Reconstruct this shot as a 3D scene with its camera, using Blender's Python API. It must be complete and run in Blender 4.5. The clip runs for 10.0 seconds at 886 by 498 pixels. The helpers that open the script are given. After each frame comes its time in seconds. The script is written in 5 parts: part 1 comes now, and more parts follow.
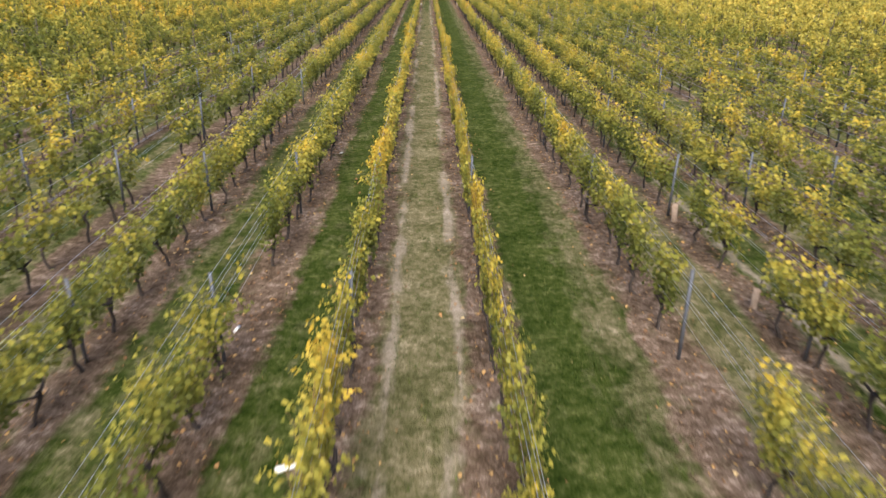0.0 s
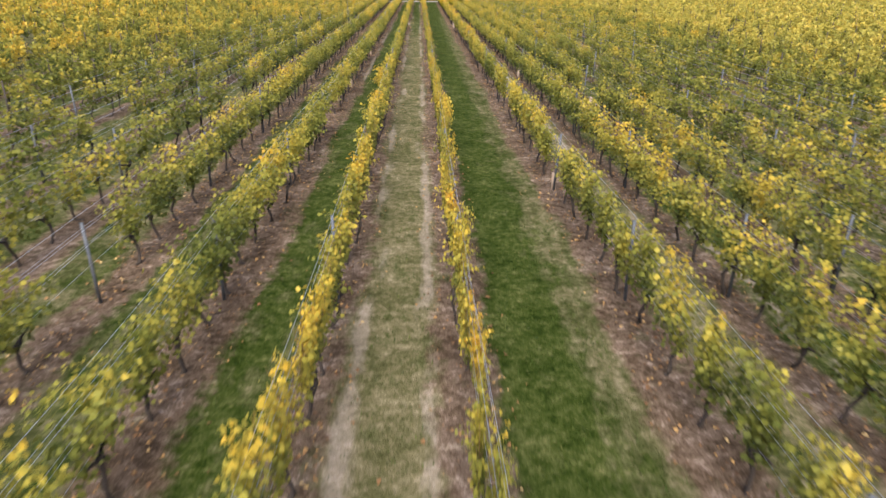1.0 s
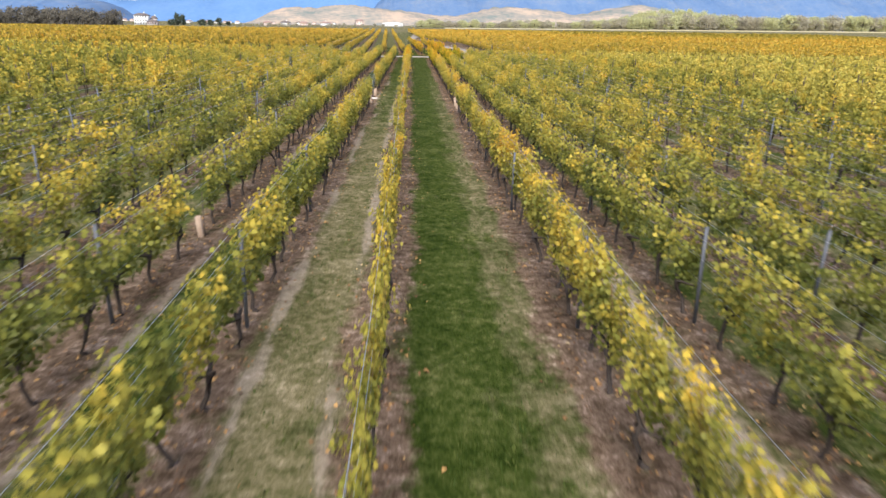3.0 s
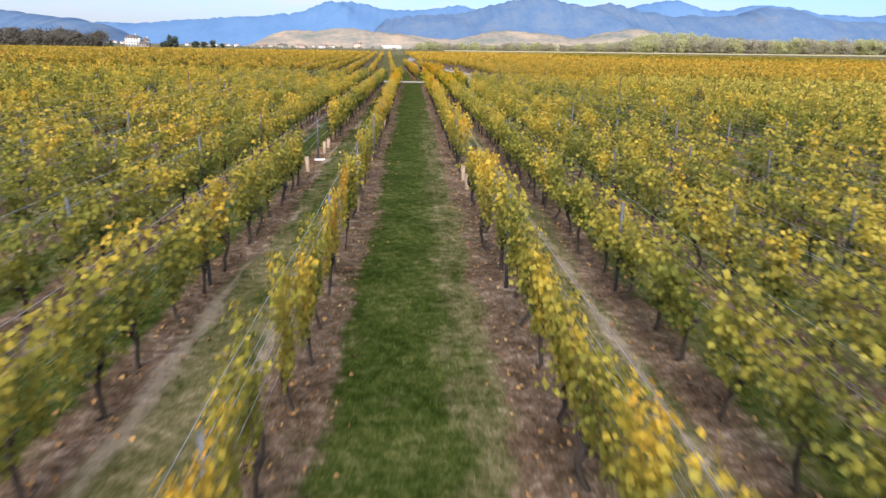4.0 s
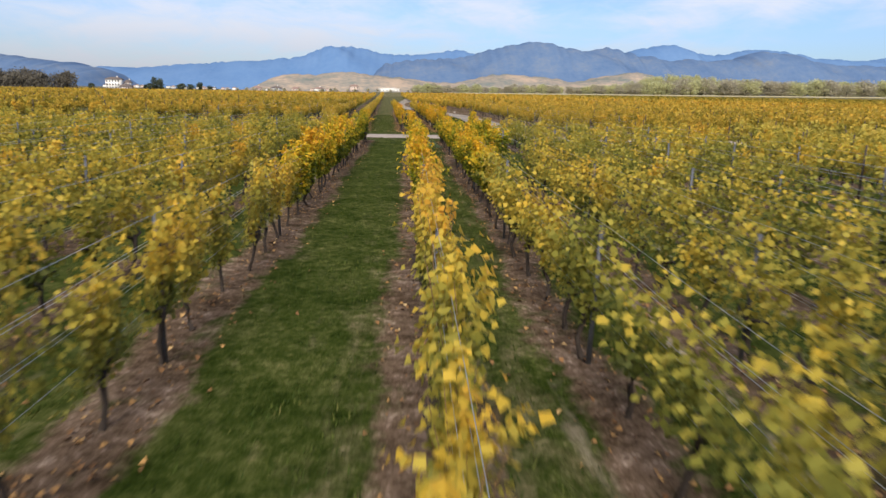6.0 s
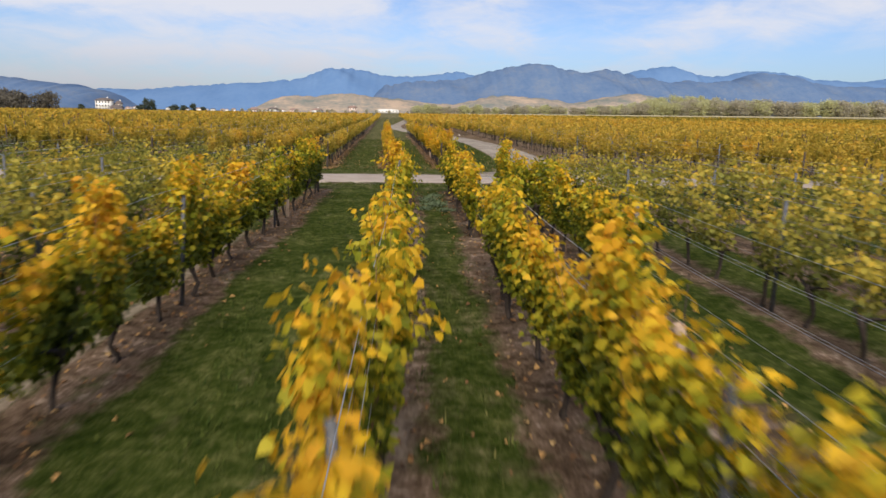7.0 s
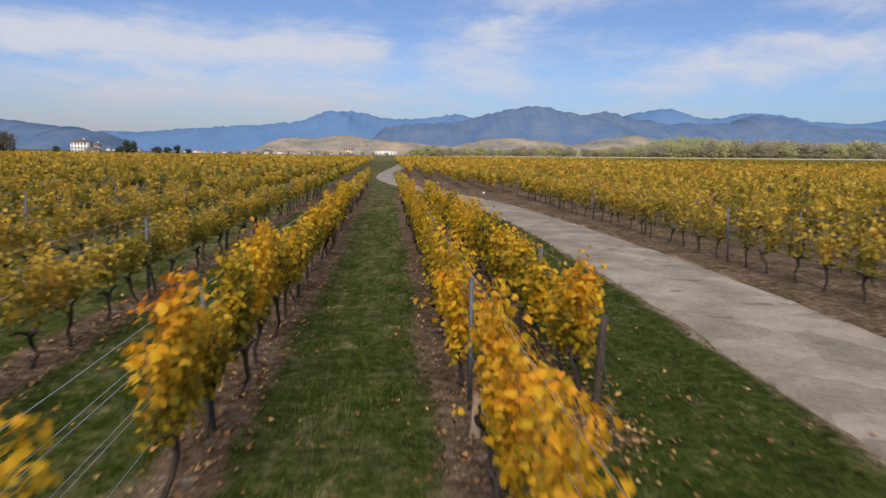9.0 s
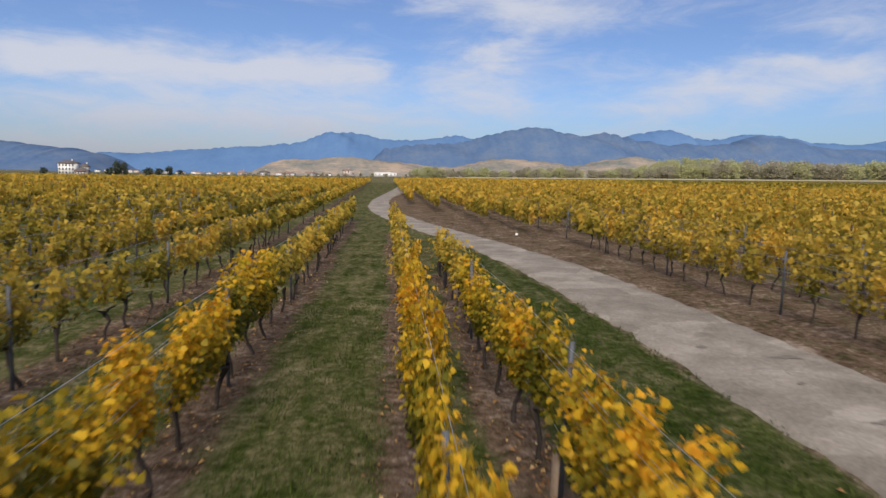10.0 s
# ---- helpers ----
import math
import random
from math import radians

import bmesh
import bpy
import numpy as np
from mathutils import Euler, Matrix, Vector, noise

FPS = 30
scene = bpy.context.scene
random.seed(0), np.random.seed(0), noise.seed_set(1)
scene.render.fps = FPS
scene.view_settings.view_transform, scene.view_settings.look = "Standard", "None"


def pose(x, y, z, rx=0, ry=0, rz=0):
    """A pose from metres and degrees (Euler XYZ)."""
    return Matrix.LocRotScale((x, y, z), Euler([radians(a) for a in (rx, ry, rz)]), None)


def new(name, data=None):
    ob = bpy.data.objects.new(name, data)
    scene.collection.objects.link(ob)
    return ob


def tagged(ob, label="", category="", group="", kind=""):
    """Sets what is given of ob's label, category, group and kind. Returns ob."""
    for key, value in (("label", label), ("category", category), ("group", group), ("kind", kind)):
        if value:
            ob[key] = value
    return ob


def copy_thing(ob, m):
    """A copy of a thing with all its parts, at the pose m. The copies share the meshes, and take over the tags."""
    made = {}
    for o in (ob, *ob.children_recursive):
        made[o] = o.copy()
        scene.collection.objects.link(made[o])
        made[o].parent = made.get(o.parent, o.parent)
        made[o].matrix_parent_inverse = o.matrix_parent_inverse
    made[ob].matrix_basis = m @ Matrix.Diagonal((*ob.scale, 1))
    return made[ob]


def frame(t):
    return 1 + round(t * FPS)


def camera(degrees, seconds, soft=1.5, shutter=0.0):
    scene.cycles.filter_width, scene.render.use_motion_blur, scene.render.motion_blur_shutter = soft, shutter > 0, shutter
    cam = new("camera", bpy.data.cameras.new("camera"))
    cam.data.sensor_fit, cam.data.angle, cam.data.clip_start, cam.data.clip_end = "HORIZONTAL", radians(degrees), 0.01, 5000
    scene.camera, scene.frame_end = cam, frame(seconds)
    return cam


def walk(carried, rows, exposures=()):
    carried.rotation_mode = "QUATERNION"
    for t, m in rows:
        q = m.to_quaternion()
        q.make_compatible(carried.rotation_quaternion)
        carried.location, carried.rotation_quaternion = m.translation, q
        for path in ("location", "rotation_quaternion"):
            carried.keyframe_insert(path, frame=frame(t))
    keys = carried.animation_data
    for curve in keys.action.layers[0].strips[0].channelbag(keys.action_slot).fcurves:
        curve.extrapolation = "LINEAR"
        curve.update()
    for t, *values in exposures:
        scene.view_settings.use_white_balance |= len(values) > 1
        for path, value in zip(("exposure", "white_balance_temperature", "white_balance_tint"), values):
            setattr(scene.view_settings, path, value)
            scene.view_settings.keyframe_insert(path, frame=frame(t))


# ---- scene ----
cam = camera(68.0, 10.0, soft=1.5, shutter=0.13)

# seconds, x, y, z, yaw, pitch, lean
PATH = [
    (0.0, -1.49, -0.00, 6.49, -1.67, -24.00, 0.75),
    (0.5, -1.35, 10.11, 6.18, -1.93, -23.91, 0.84),
    (1.0, -1.09, 19.85, 6.00, -2.32, -22.93, 0.90),
    (1.5, -0.84, 29.08, 5.83, -2.60, -21.84, 0.99),
    (2.0, -0.58, 37.81, 5.58, -2.80, -20.82, 1.12),
    (2.5, -0.25, 47.51, 5.19, -2.98, -19.79, 1.24),
    (3.0, 0.13, 57.59, 4.82, -3.07, -18.74, 1.36),
    (4.5, 1.60, 88.18, 3.99, -3.12, -16.00, 1.47),
    (5.0, 1.97, 98.24, 3.70, -3.13, -15.08, 1.46),
    (5.5, 2.32, 108.44, 3.47, -3.12, -14.21, 1.43),
    (7.0, 3.25, 137.50, 3.00, -3.06, -11.57, 1.32),
    (7.5, 3.44, 148.25, 3.01, -3.03, -10.67, 1.32),
    (8.0, 3.59, 157.99, 3.10, -3.01, -9.78, 1.31),
    (8.5, 3.77, 167.45, 3.19, -3.02, -8.89, 1.27),
    (9.0, 3.88, 177.18, 3.25, -3.04, -8.03, 1.24),
    (9.5, 3.89, 186.55, 3.36, -3.03, -7.12, 1.22),
    (10.0, 3.85, 195.60, 3.52, -3.02, -6.23, 1.21),
]


def eye_pose(x, y, z, yaw, pitch, lean):
    return pose(x, y, z, 90 + pitch, 0, yaw) @ pose(0, 0, 0, 0, 0, lean)


# seconds, stops, kelvin, tint
EXPOSURES = [(0.0, 1.05, 6380, 11), (2.5, 1.06, 6220, 10), (4.5, 0.73, 6350, 10), (5.5, 0.53, 6550, 10), (7.0, 0.32, 6850, 11),
             (8.0, 0.18, 6900, 11), (8.5, 0.11, 6850, 11), (9.0, 0.06, 6650, 11), (10.0, 0.04, 6560, 11)]
walk(cam, [(r[0], eye_pose(*r[1:])) for r in PATH], EXPOSURES)

# ---------------------------------------------------------------- light
SUN_ELEVATION, SUN_TURN = radians(42), radians(186)

world = bpy.data.worlds.new("sky")
scene.world = world
world.use_nodes = True


def node(nt, kind, **values):
    n = nt.nodes.new(kind)
    for key, value in values.items():
        if key in n.inputs:
            n.inputs[key].default_value = value
        else:
            setattr(n, key, value)
    return n


# bearing and height as slopes, half width, half height, thickness (below 0: a gap)
CLOUD_BANKS = [(-0.33, 0.158, 0.26, 0.022, 0.9), (-0.54, 0.164, 0.10, 0.022, 0.6), (-0.11, 0.144, 0.10, 0.019, 0.6), (-0.26, 0.083, 0.23, 0.039, 0.75),
               (-0.50, 0.028, 0.22, 0.019, 0.5), (-0.14, 0.019, 0.26, 0.015, 0.45), (0.185, 0.247, 0.13, 0.028, 0.85), (0.17, 0.189, 0.033, 0.043, 0.6),
               (0.13, 0.112, 0.065, 0.017, 0.7), (0.49, 0.148, 0.146, 0.017, 0.8), (0.66, 0.178, 0.095, 0.019, 0.8), (0.346, 0.110, 0.077, 0.012, 0.45),
               (0.70, 0.230, 0.052, 0.024, 0.35), (0.366, 0.073, 0.138, 0.012, 0.3), (-0.287, 0.165, 0.039, 0.008, -0.5), (-0.33, 0.218, 0.36, 0.022, -0.5),
               (0.48, 0.215, 0.17, 0.026, -0.55), (0.027, 0.160, 0.052, 0.043, -0.4), (0.585, 0.100, 0.138, 0.018, -0.35)]


def sky_math(nt, op, a, b=None, c=None):
    m = node(nt, "ShaderNodeMath", operation=op)
    for i, value in enumerate((a, b, c)):
        if isinstance(value, (int, float)):
            m.inputs[i].default_value = value
        elif value is not None:
            nt.links.new(value, m.inputs[i])
    return m.outputs[0]


def build_sky():
    nt = world.node_tree
    nt.nodes.clear()
    out = node(nt, "ShaderNodeOutputWorld")
    back = node(nt, "ShaderNodeBackground", Strength=0.085)
    sky = node(nt, "ShaderNodeTexSky", sky_type="NISHITA", sun_disc=False, sun_elevation=SUN_ELEVATION,
               sun_rotation=SUN_TURN, air_density=1.0, dust_density=0.25, ozone_density=3.0)
    coord = node(nt, "ShaderNodeTexCoord")
    split = node(nt, "ShaderNodeSeparateXYZ")
    nt.links.new(coord.outputs["Generated"], split.inputs[0])
    # the cloud layer lies flat overhead: the direction is divided by its height
    lift = node(nt, "ShaderNodeMath", operation="ADD")
    lift.inputs[1].default_value = 0.15
    nt.links.new(split.outputs["Z"], lift.inputs[0])
    clamp = node(nt, "ShaderNodeMath", operation="MAXIMUM")
    clamp.inputs[1].default_value = 0.03
    nt.links.new(lift.outputs[0], clamp.inputs[0])
    flat = []
    for axis in "XY":
        d = node(nt, "ShaderNodeMath", operation="DIVIDE")
        nt.links.new(split.outputs[axis], d.inputs[0])
        nt.links.new(clamp.outputs[0], d.inputs[1])
        flat.append(d)
    join = node(nt, "ShaderNodeCombineXYZ")
    nt.links.new(flat[0].outputs[0], join.inputs[0])
    nt.links.new(flat[1].outputs[0], join.inputs[1])
    big = node(nt, "ShaderNodeTexNoise", Scale=0.9, Detail=7.0, Roughness=0.56, Distortion=0.35)
    nt.links.new(join.outputs[0], big.inputs["Vector"])
    # banks of cloud over the hills, seen against their bearing and height, with frayed outlines
    ahead = sky_math(nt, "MAXIMUM", split.outputs["Y"], 0.05)
    fray = node(nt, "ShaderNodeTexNoise", Scale=4.5, Detail=6.0, Roughness=0.62)
    stretched = node(nt, "ShaderNodeMapping", Scale=(1.0, 1.0, 3.2))
    nt.links.new(coord.outputs["Generated"], stretched.inputs["Vector"])
    nt.links.new(stretched.outputs[0], fray.inputs["Vector"])
    tear = node(nt, "ShaderNodeSeparateColor")
    nt.links.new(fray.outputs["Color"], tear.inputs[0])
    bearing = sky_math(nt, "MULTIPLY_ADD", tear.outputs[0], 0.36, sky_math(nt, "ADD", sky_math(nt, "DIVIDE", split.outputs["X"], ahead), -0.18))
    height = sky_math(nt, "MULTIPLY_ADD", tear.outputs[1], 0.060, sky_math(nt, "ADD", sky_math(nt, "DIVIDE", split.outputs["Z"], ahead), -0.030))
    total = sky_math(nt, "MULTIPLY_ADD", big.outputs["Fac"], 1.3, -0.45)
    for u, v, wide, high, amount in CLOUD_BANKS:
        p = sky_math(nt, "MULTIPLY", sky_math(nt, "ADD", bearing, -u), 1 / wide)
        q = sky_math(nt, "MULTIPLY", sky_math(nt, "ADD", height, -v), 1 / high)
        r2 = sky_math(nt, "MULTIPLY_ADD", p, p, sky_math(nt, "MULTIPLY", q, q))
        total = sky_math(nt, "MULTIPLY_ADD", sky_math(nt, "EXPONENT", sky_math(nt, "MULTIPLY", r2, -0.8)), amount * 0.75, total)
    wisp = node(nt, "ShaderNodeTexNoise", Scale=9.0, Detail=6.0, Roughness=0.65, Distortion=0.6)
    nt.links.new(stretched.outputs[0], wisp.inputs["Vector"])
    total = sky_math(nt, "ADD", total, sky_math(nt, "MULTIPLY_ADD", wisp.outputs["Fac"], 1.3, -0.70))
    veil = node(nt, "ShaderNodeMapRange", interpolation_type="SMOOTHSTEP")
    veil.inputs["From Min"].default_value, veil.inputs["From Max"].default_value = -0.10, 0.95
    veil.inputs["To Min"].default_value, veil.inputs["To Max"].default_value = 0.06, 0.94
    nt.links.new(total, veil.inputs["Value"])
    mix = node(nt, "ShaderNodeMix", data_type="RGBA")
    nt.links.new(veil.outputs[0], mix.inputs["Factor"])
    tint = node(nt, "ShaderNodeMix", data_type="RGBA", blend_type="MULTIPLY")
    tint.inputs["Factor"].default_value = 1.0
    nt.links.new(sky.outputs[0], tint.inputs["A"])
    tint.inputs["B"].default_value = (0.80, 0.94, 1.24, 1)
    nt.links.new(tint.outputs["Result"], mix.inputs["A"])
    mix.inputs["B"].default_value = (7.0, 7.4, 8.5, 1)
    # the lowest sky is dimmed so that raised exposure does not burn it out
    low = node(nt, "ShaderNodeMapRange", interpolation_type="SMOOTHSTEP")
    low.inputs["From Min"].default_value, low.inputs["From Max"].default_value = -0.02, 0.13
    low.inputs["To Min"].default_value, low.inputs["To Max"].default_value = 0.62, 1.0
    nt.links.new(split.outputs["Z"], low.inputs["Value"])
    dim = node(nt, "ShaderNodeVectorMath", operation="SCALE")
    nt.links.new(mix.outputs["Result"], dim.inputs[0])
    nt.links.new(low.outputs[0], dim.inputs["Scale"])
    nt.links.new(dim.outputs[0], back.inputs["Color"])
    nt.links.new(back.outputs[0], out.inputs["Surface"])


build_sky()
sun = new("sun", bpy.data.lights.new("sun", "SUN"))
sun.data.energy, sun.data.angle, sun.data.color = 5.0, radians(40), (1.0, 0.92, 0.80)
sun.matrix_world = pose(0, 0, 40, 90 - math.degrees(SUN_ELEVATION), 0, 180 - math.degrees(SUN_TURN))

# ---------------------------------------------------------------- materials


def material(name, rough=0.8, spec=0.3):
    m = bpy.data.materials.new(name)
    m.use_nodes = True
    nt = m.node_tree
    b = nt.nodes["Principled BSDF"]
    b.inputs["Roughness"].default_value = rough
    b.inputs["Specular IOR Level"].default_value = spec
    return m, nt, b


def ramp_node(nt, stops):
    r = node(nt, "ShaderNodeValToRGB")
    els = r.color_ramp.elements
    while len(els) < len(stops):
        els.new(0.5)
    for e, (p, c) in zip(els, stops):
        e.position, e.color = p, (*c, 1)
    return r


def noise_node(nt, scale, detail=3.0, rough=0.6, space="Object"):
    c = node(nt, "ShaderNodeTexCoord")
    n = node(nt, "ShaderNodeTexNoise", Scale=scale, Detail=detail, Roughness=rough)
    nt.links.new(c.outputs[space], n.inputs["Vector"])
    return n


def mix_node(nt, fac, a, b, blend="MIX"):
    m = node(nt, "ShaderNodeMix", data_type="RGBA", blend_type=blend)
    for socket, value in (("Factor", fac), ("A", a), ("B", b)):
        if isinstance(value, (int, float)):
            m.inputs[socket].default_value = value
        elif isinstance(value, tuple):
            m.inputs[socket].default_value = (*value, 1)
        else:
            nt.links.new(value, m.inputs[socket])
    return m.outputs["Result"]


def math_node(nt, op, a, b, c=None):
    m = node(nt, "ShaderNodeMath", operation=op)
    for i, value in enumerate((a, b, c)):
        if value is None:
            continue
        if isinstance(value, (int, float)):
            m.inputs[i].default_value = value
        else:
            nt.links.new(value, m.inputs[i])
    return m.outputs[0]


def bump_node(nt, height, strength, distance, bsdf):
    b = node(nt, "ShaderNodeBump", Strength=strength, Distance=distance)
    nt.links.new(height, b.inputs["Height"])
    nt.links.new(b.outputs[0], bsdf.inputs["Normal"])


def plain(name, stops, scale, rough=0.8, metal=0.0, spec=0.3, bump=0.0, layers=None):
    """A mottled surface: a ramp over noise at two scales."""
    m, nt, b = material(name, rough, spec)
    n1, n2 = noise_node(nt, scale), noise_node(nt, scale * 7.3)
    if layers:                                           # bands that follow the height, as terraces do
        for n in (n1, n2):
            mp = node(nt, "ShaderNodeMapping", Scale=(1.0, 1.0, layers))
            co = node(nt, "ShaderNodeTexCoord")
            nt.links.new(co.outputs["Object"], mp.inputs["Vector"])
            nt.links.new(mp.outputs[0], n.inputs["Vector"])
    f = math_node(nt, "MULTIPLY_ADD", n2.outputs["Fac"], 0.4, math_node(nt, "MULTIPLY", n1.outputs["Fac"], 0.6))
    r = ramp_node(nt, stops)
    nt.links.new(f, r.inputs["Fac"])
    nt.links.new(r.outputs["Color"], b.inputs["Base Color"])
    b.inputs["Metallic"].default_value = metal
    if bump:
        bump_node(nt, n2.outputs["Fac"], 0.6, bump, b)
    return m


def leaf_material(name, stops, patch, ripen=0.0, green=0.0, loose=0.15, shift=0.0):
    """Autumn leaves: each leaf takes its colour from a ramp, shifted by wide patches of the field."""
    m, nt, b = material(name, 0.55, 0.2)
    geo = node(nt, "ShaderNodeNewGeometry")
    wide = node(nt, "ShaderNodeTexNoise", Scale=0.35, Detail=3.0)
    nt.links.new(geo.outputs["Position"], wide.inputs["Vector"])
    patchy = node(nt, "ShaderNodeTexNoise", Scale=0.035, Detail=2.0)
    nt.links.new(geo.outputs["Position"], patchy.inputs["Vector"])
    clump = node(nt, "ShaderNodeTexNoise", Scale=0.85, Detail=2.5)
    nt.links.new(geo.outputs["Position"], clump.inputs["Vector"])
    place = node(nt, "ShaderNodeSeparateXYZ")
    nt.links.new(geo.outputs["Position"], place.inputs[0])
    f = math_node(nt, "MULTIPLY_ADD", geo.outputs["Random Per Island"], loose, 0.475 + shift - loose / 2)
    for fac, amount in ((wide.outputs["Fac"], 0.85), (clump.outputs["Fac"], 1.0), (patchy.outputs["Fac"], patch)):
        f = math_node(nt, "ADD", f, math_node(nt, "MULTIPLY_ADD", fac, amount, -amount / 2))
    # the block ripens towards the road
    ripe = node(nt, "ShaderNodeMapRange", interpolation_type="SMOOTHSTEP")
    ripe.inputs["From Min"].default_value, ripe.inputs["From Max"].default_value = 45.0, 150.0
    ripe.inputs["To Min"].default_value, ripe.inputs["To Max"].default_value = -ripen, ripen
    nt.links.new(place.outputs["Y"], ripe.inputs["Value"])
    f = math_node(nt, "ADD", f, ripe.outputs[0])
    if ripen:                                            # the last vines before the road are still green
        late = node(nt, "ShaderNodeMapRange", interpolation_type="SMOOTHSTEP")
        late.inputs["From Min"].default_value, late.inputs["From Max"].default_value = 160.8, 163.2
        late.inputs["To Min"].default_value, late.inputs["To Max"].default_value = 0.0, -0.11
        nt.links.new(place.outputs["Y"], late.inputs["Value"])
        f = math_node(nt, "ADD", f, late.outputs[0])
    if green:                                            # a greener variety on the far side of the plain
        ways = []
        for axis, lo, hi in (("X", 35.0, 90.0), ("Y", 315.0, 365.0)):
            g = node(nt, "ShaderNodeMapRange", interpolation_type="SMOOTHSTEP")
            g.inputs["From Min"].default_value, g.inputs["From Max"].default_value = lo, hi
            nt.links.new(place.outputs[axis], g.inputs["Value"])
            ways.append(g.outputs[0])
        f = math_node(nt, "MULTIPLY_ADD", math_node(nt, "MULTIPLY", ways[0], ways[1]), -green, f)
    # shoot tips turn first
    f = math_node(nt, "ADD", f, math_node(nt, "MULTIPLY", math_node(nt, "MINIMUM", math_node(nt, "SUBTRACT", place.outputs["Z"], 1.42), 0.8), 0.24))
    r = ramp_node(nt, stops)
    nt.links.new(f, r.inputs["Fac"])
    spot = node(nt, "ShaderNodeTexNoise", Scale=28.0, Detail=2.0)
    nt.links.new(geo.outputs["Position"], spot.inputs["Vector"])
    col = mix_node(nt, math_node(nt, "MULTIPLY", spot.outputs["Fac"], 0.18), r.outputs["Color"], (0.16, 0.10, 0.015), "MIX")
    nt.links.new(col, b.inputs["Base Color"])
    tr = node(nt, "ShaderNodeBsdfTranslucent")
    nt.links.new(col, tr.inputs["Color"])
    mixs = node(nt, "ShaderNodeMixShader", Fac=0.48)
    nt.links.new(b.outputs[0], mixs.inputs[1])
    nt.links.new(tr.outputs[0], mixs.inputs[2])
    nt.links.new(mixs.outputs[0], nt.nodes["Material Output"].inputs["Surface"])
    return m


GREEN_STOPS = [(0.13, (0.115, 0.138, 0.028)), (0.34, (0.255, 0.252, 0.046)), (0.52, (0.44, 0.370, 0.062)),
               (0.74, (0.69, 0.470, 0.060)), (0.98, (0.68, 0.35, 0.045))]
MIXED_STOPS = [(0.15, (0.072, 0.105, 0.012)), (0.36, (0.21, 0.235, 0.018)), (0.52, (0.46, 0.395, 0.028)),
               (0.68, (0.78, 0.490, 0.030)), (0.94, (0.68, 0.34, 0.028))]
# gold leaf colour, with some blue mixed in for distance haze
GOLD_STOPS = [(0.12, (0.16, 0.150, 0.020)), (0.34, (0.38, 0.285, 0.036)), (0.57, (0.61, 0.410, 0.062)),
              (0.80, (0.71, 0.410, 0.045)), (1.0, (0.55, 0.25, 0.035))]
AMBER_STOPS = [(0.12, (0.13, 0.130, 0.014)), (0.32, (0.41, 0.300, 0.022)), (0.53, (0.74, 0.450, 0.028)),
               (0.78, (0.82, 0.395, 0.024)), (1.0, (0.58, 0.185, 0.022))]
# a golden variety, its stops paled further for distance haze
PALE_STOPS = [(0.12, (0.19, 0.190, 0.040)), (0.34, (0.36, 0.325, 0.060)), (0.57, (0.58, 0.465, 0.085)),
              (0.80, (0.68, 0.50, 0.095)), (1.0, (0.60, 0.38, 0.08))]
LEAF_PALE = leaf_material("vine_leaf_pale_gold", PALE_STOPS, 0.3)
LEAF_NEAR = leaf_material("vine_leaf_green_gold", GREEN_STOPS, 0.75, 0.070, 0.0, 0.20, 0.0)
LEAF_BRIGHT = leaf_material("vine_leaf_bright", GREEN_STOPS, 0.4, 0.05, 0.0, 0.22, 0.09)
LEAF_MIXED = leaf_material("vine_leaf_mixed", MIXED_STOPS, 0.5, 0.06, 0.0, 0.42)
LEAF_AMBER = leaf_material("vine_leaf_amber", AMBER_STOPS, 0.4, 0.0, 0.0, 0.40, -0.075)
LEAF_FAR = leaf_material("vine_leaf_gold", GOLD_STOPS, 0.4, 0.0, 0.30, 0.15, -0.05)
BARK = plain("vine_bark", [(0.3, (0.020, 0.015, 0.012)), (0.6, (0.055, 0.042, 0.034)), (0.8, (0.10, 0.08, 0.065))], 9, 0.95, bump=0.01)
STEEL = plain("galvanised_steel", [(0.3, (0.05, 0.053, 0.062)), (0.7, (0.115, 0.12, 0.13))], 6, 0.65, 0.2)
WOOD = plain("weathered_post_wood", [(0.3, (0.022, 0.017, 0.014)), (0.7, (0.075, 0.057, 0.045))], 8, 0.9, bump=0.004)
WIRE = plain("wire_steel", [(0.3, (0.40, 0.42, 0.45)), (0.7, (0.60, 0.62, 0.65))], 3, 0.35, 0.7)


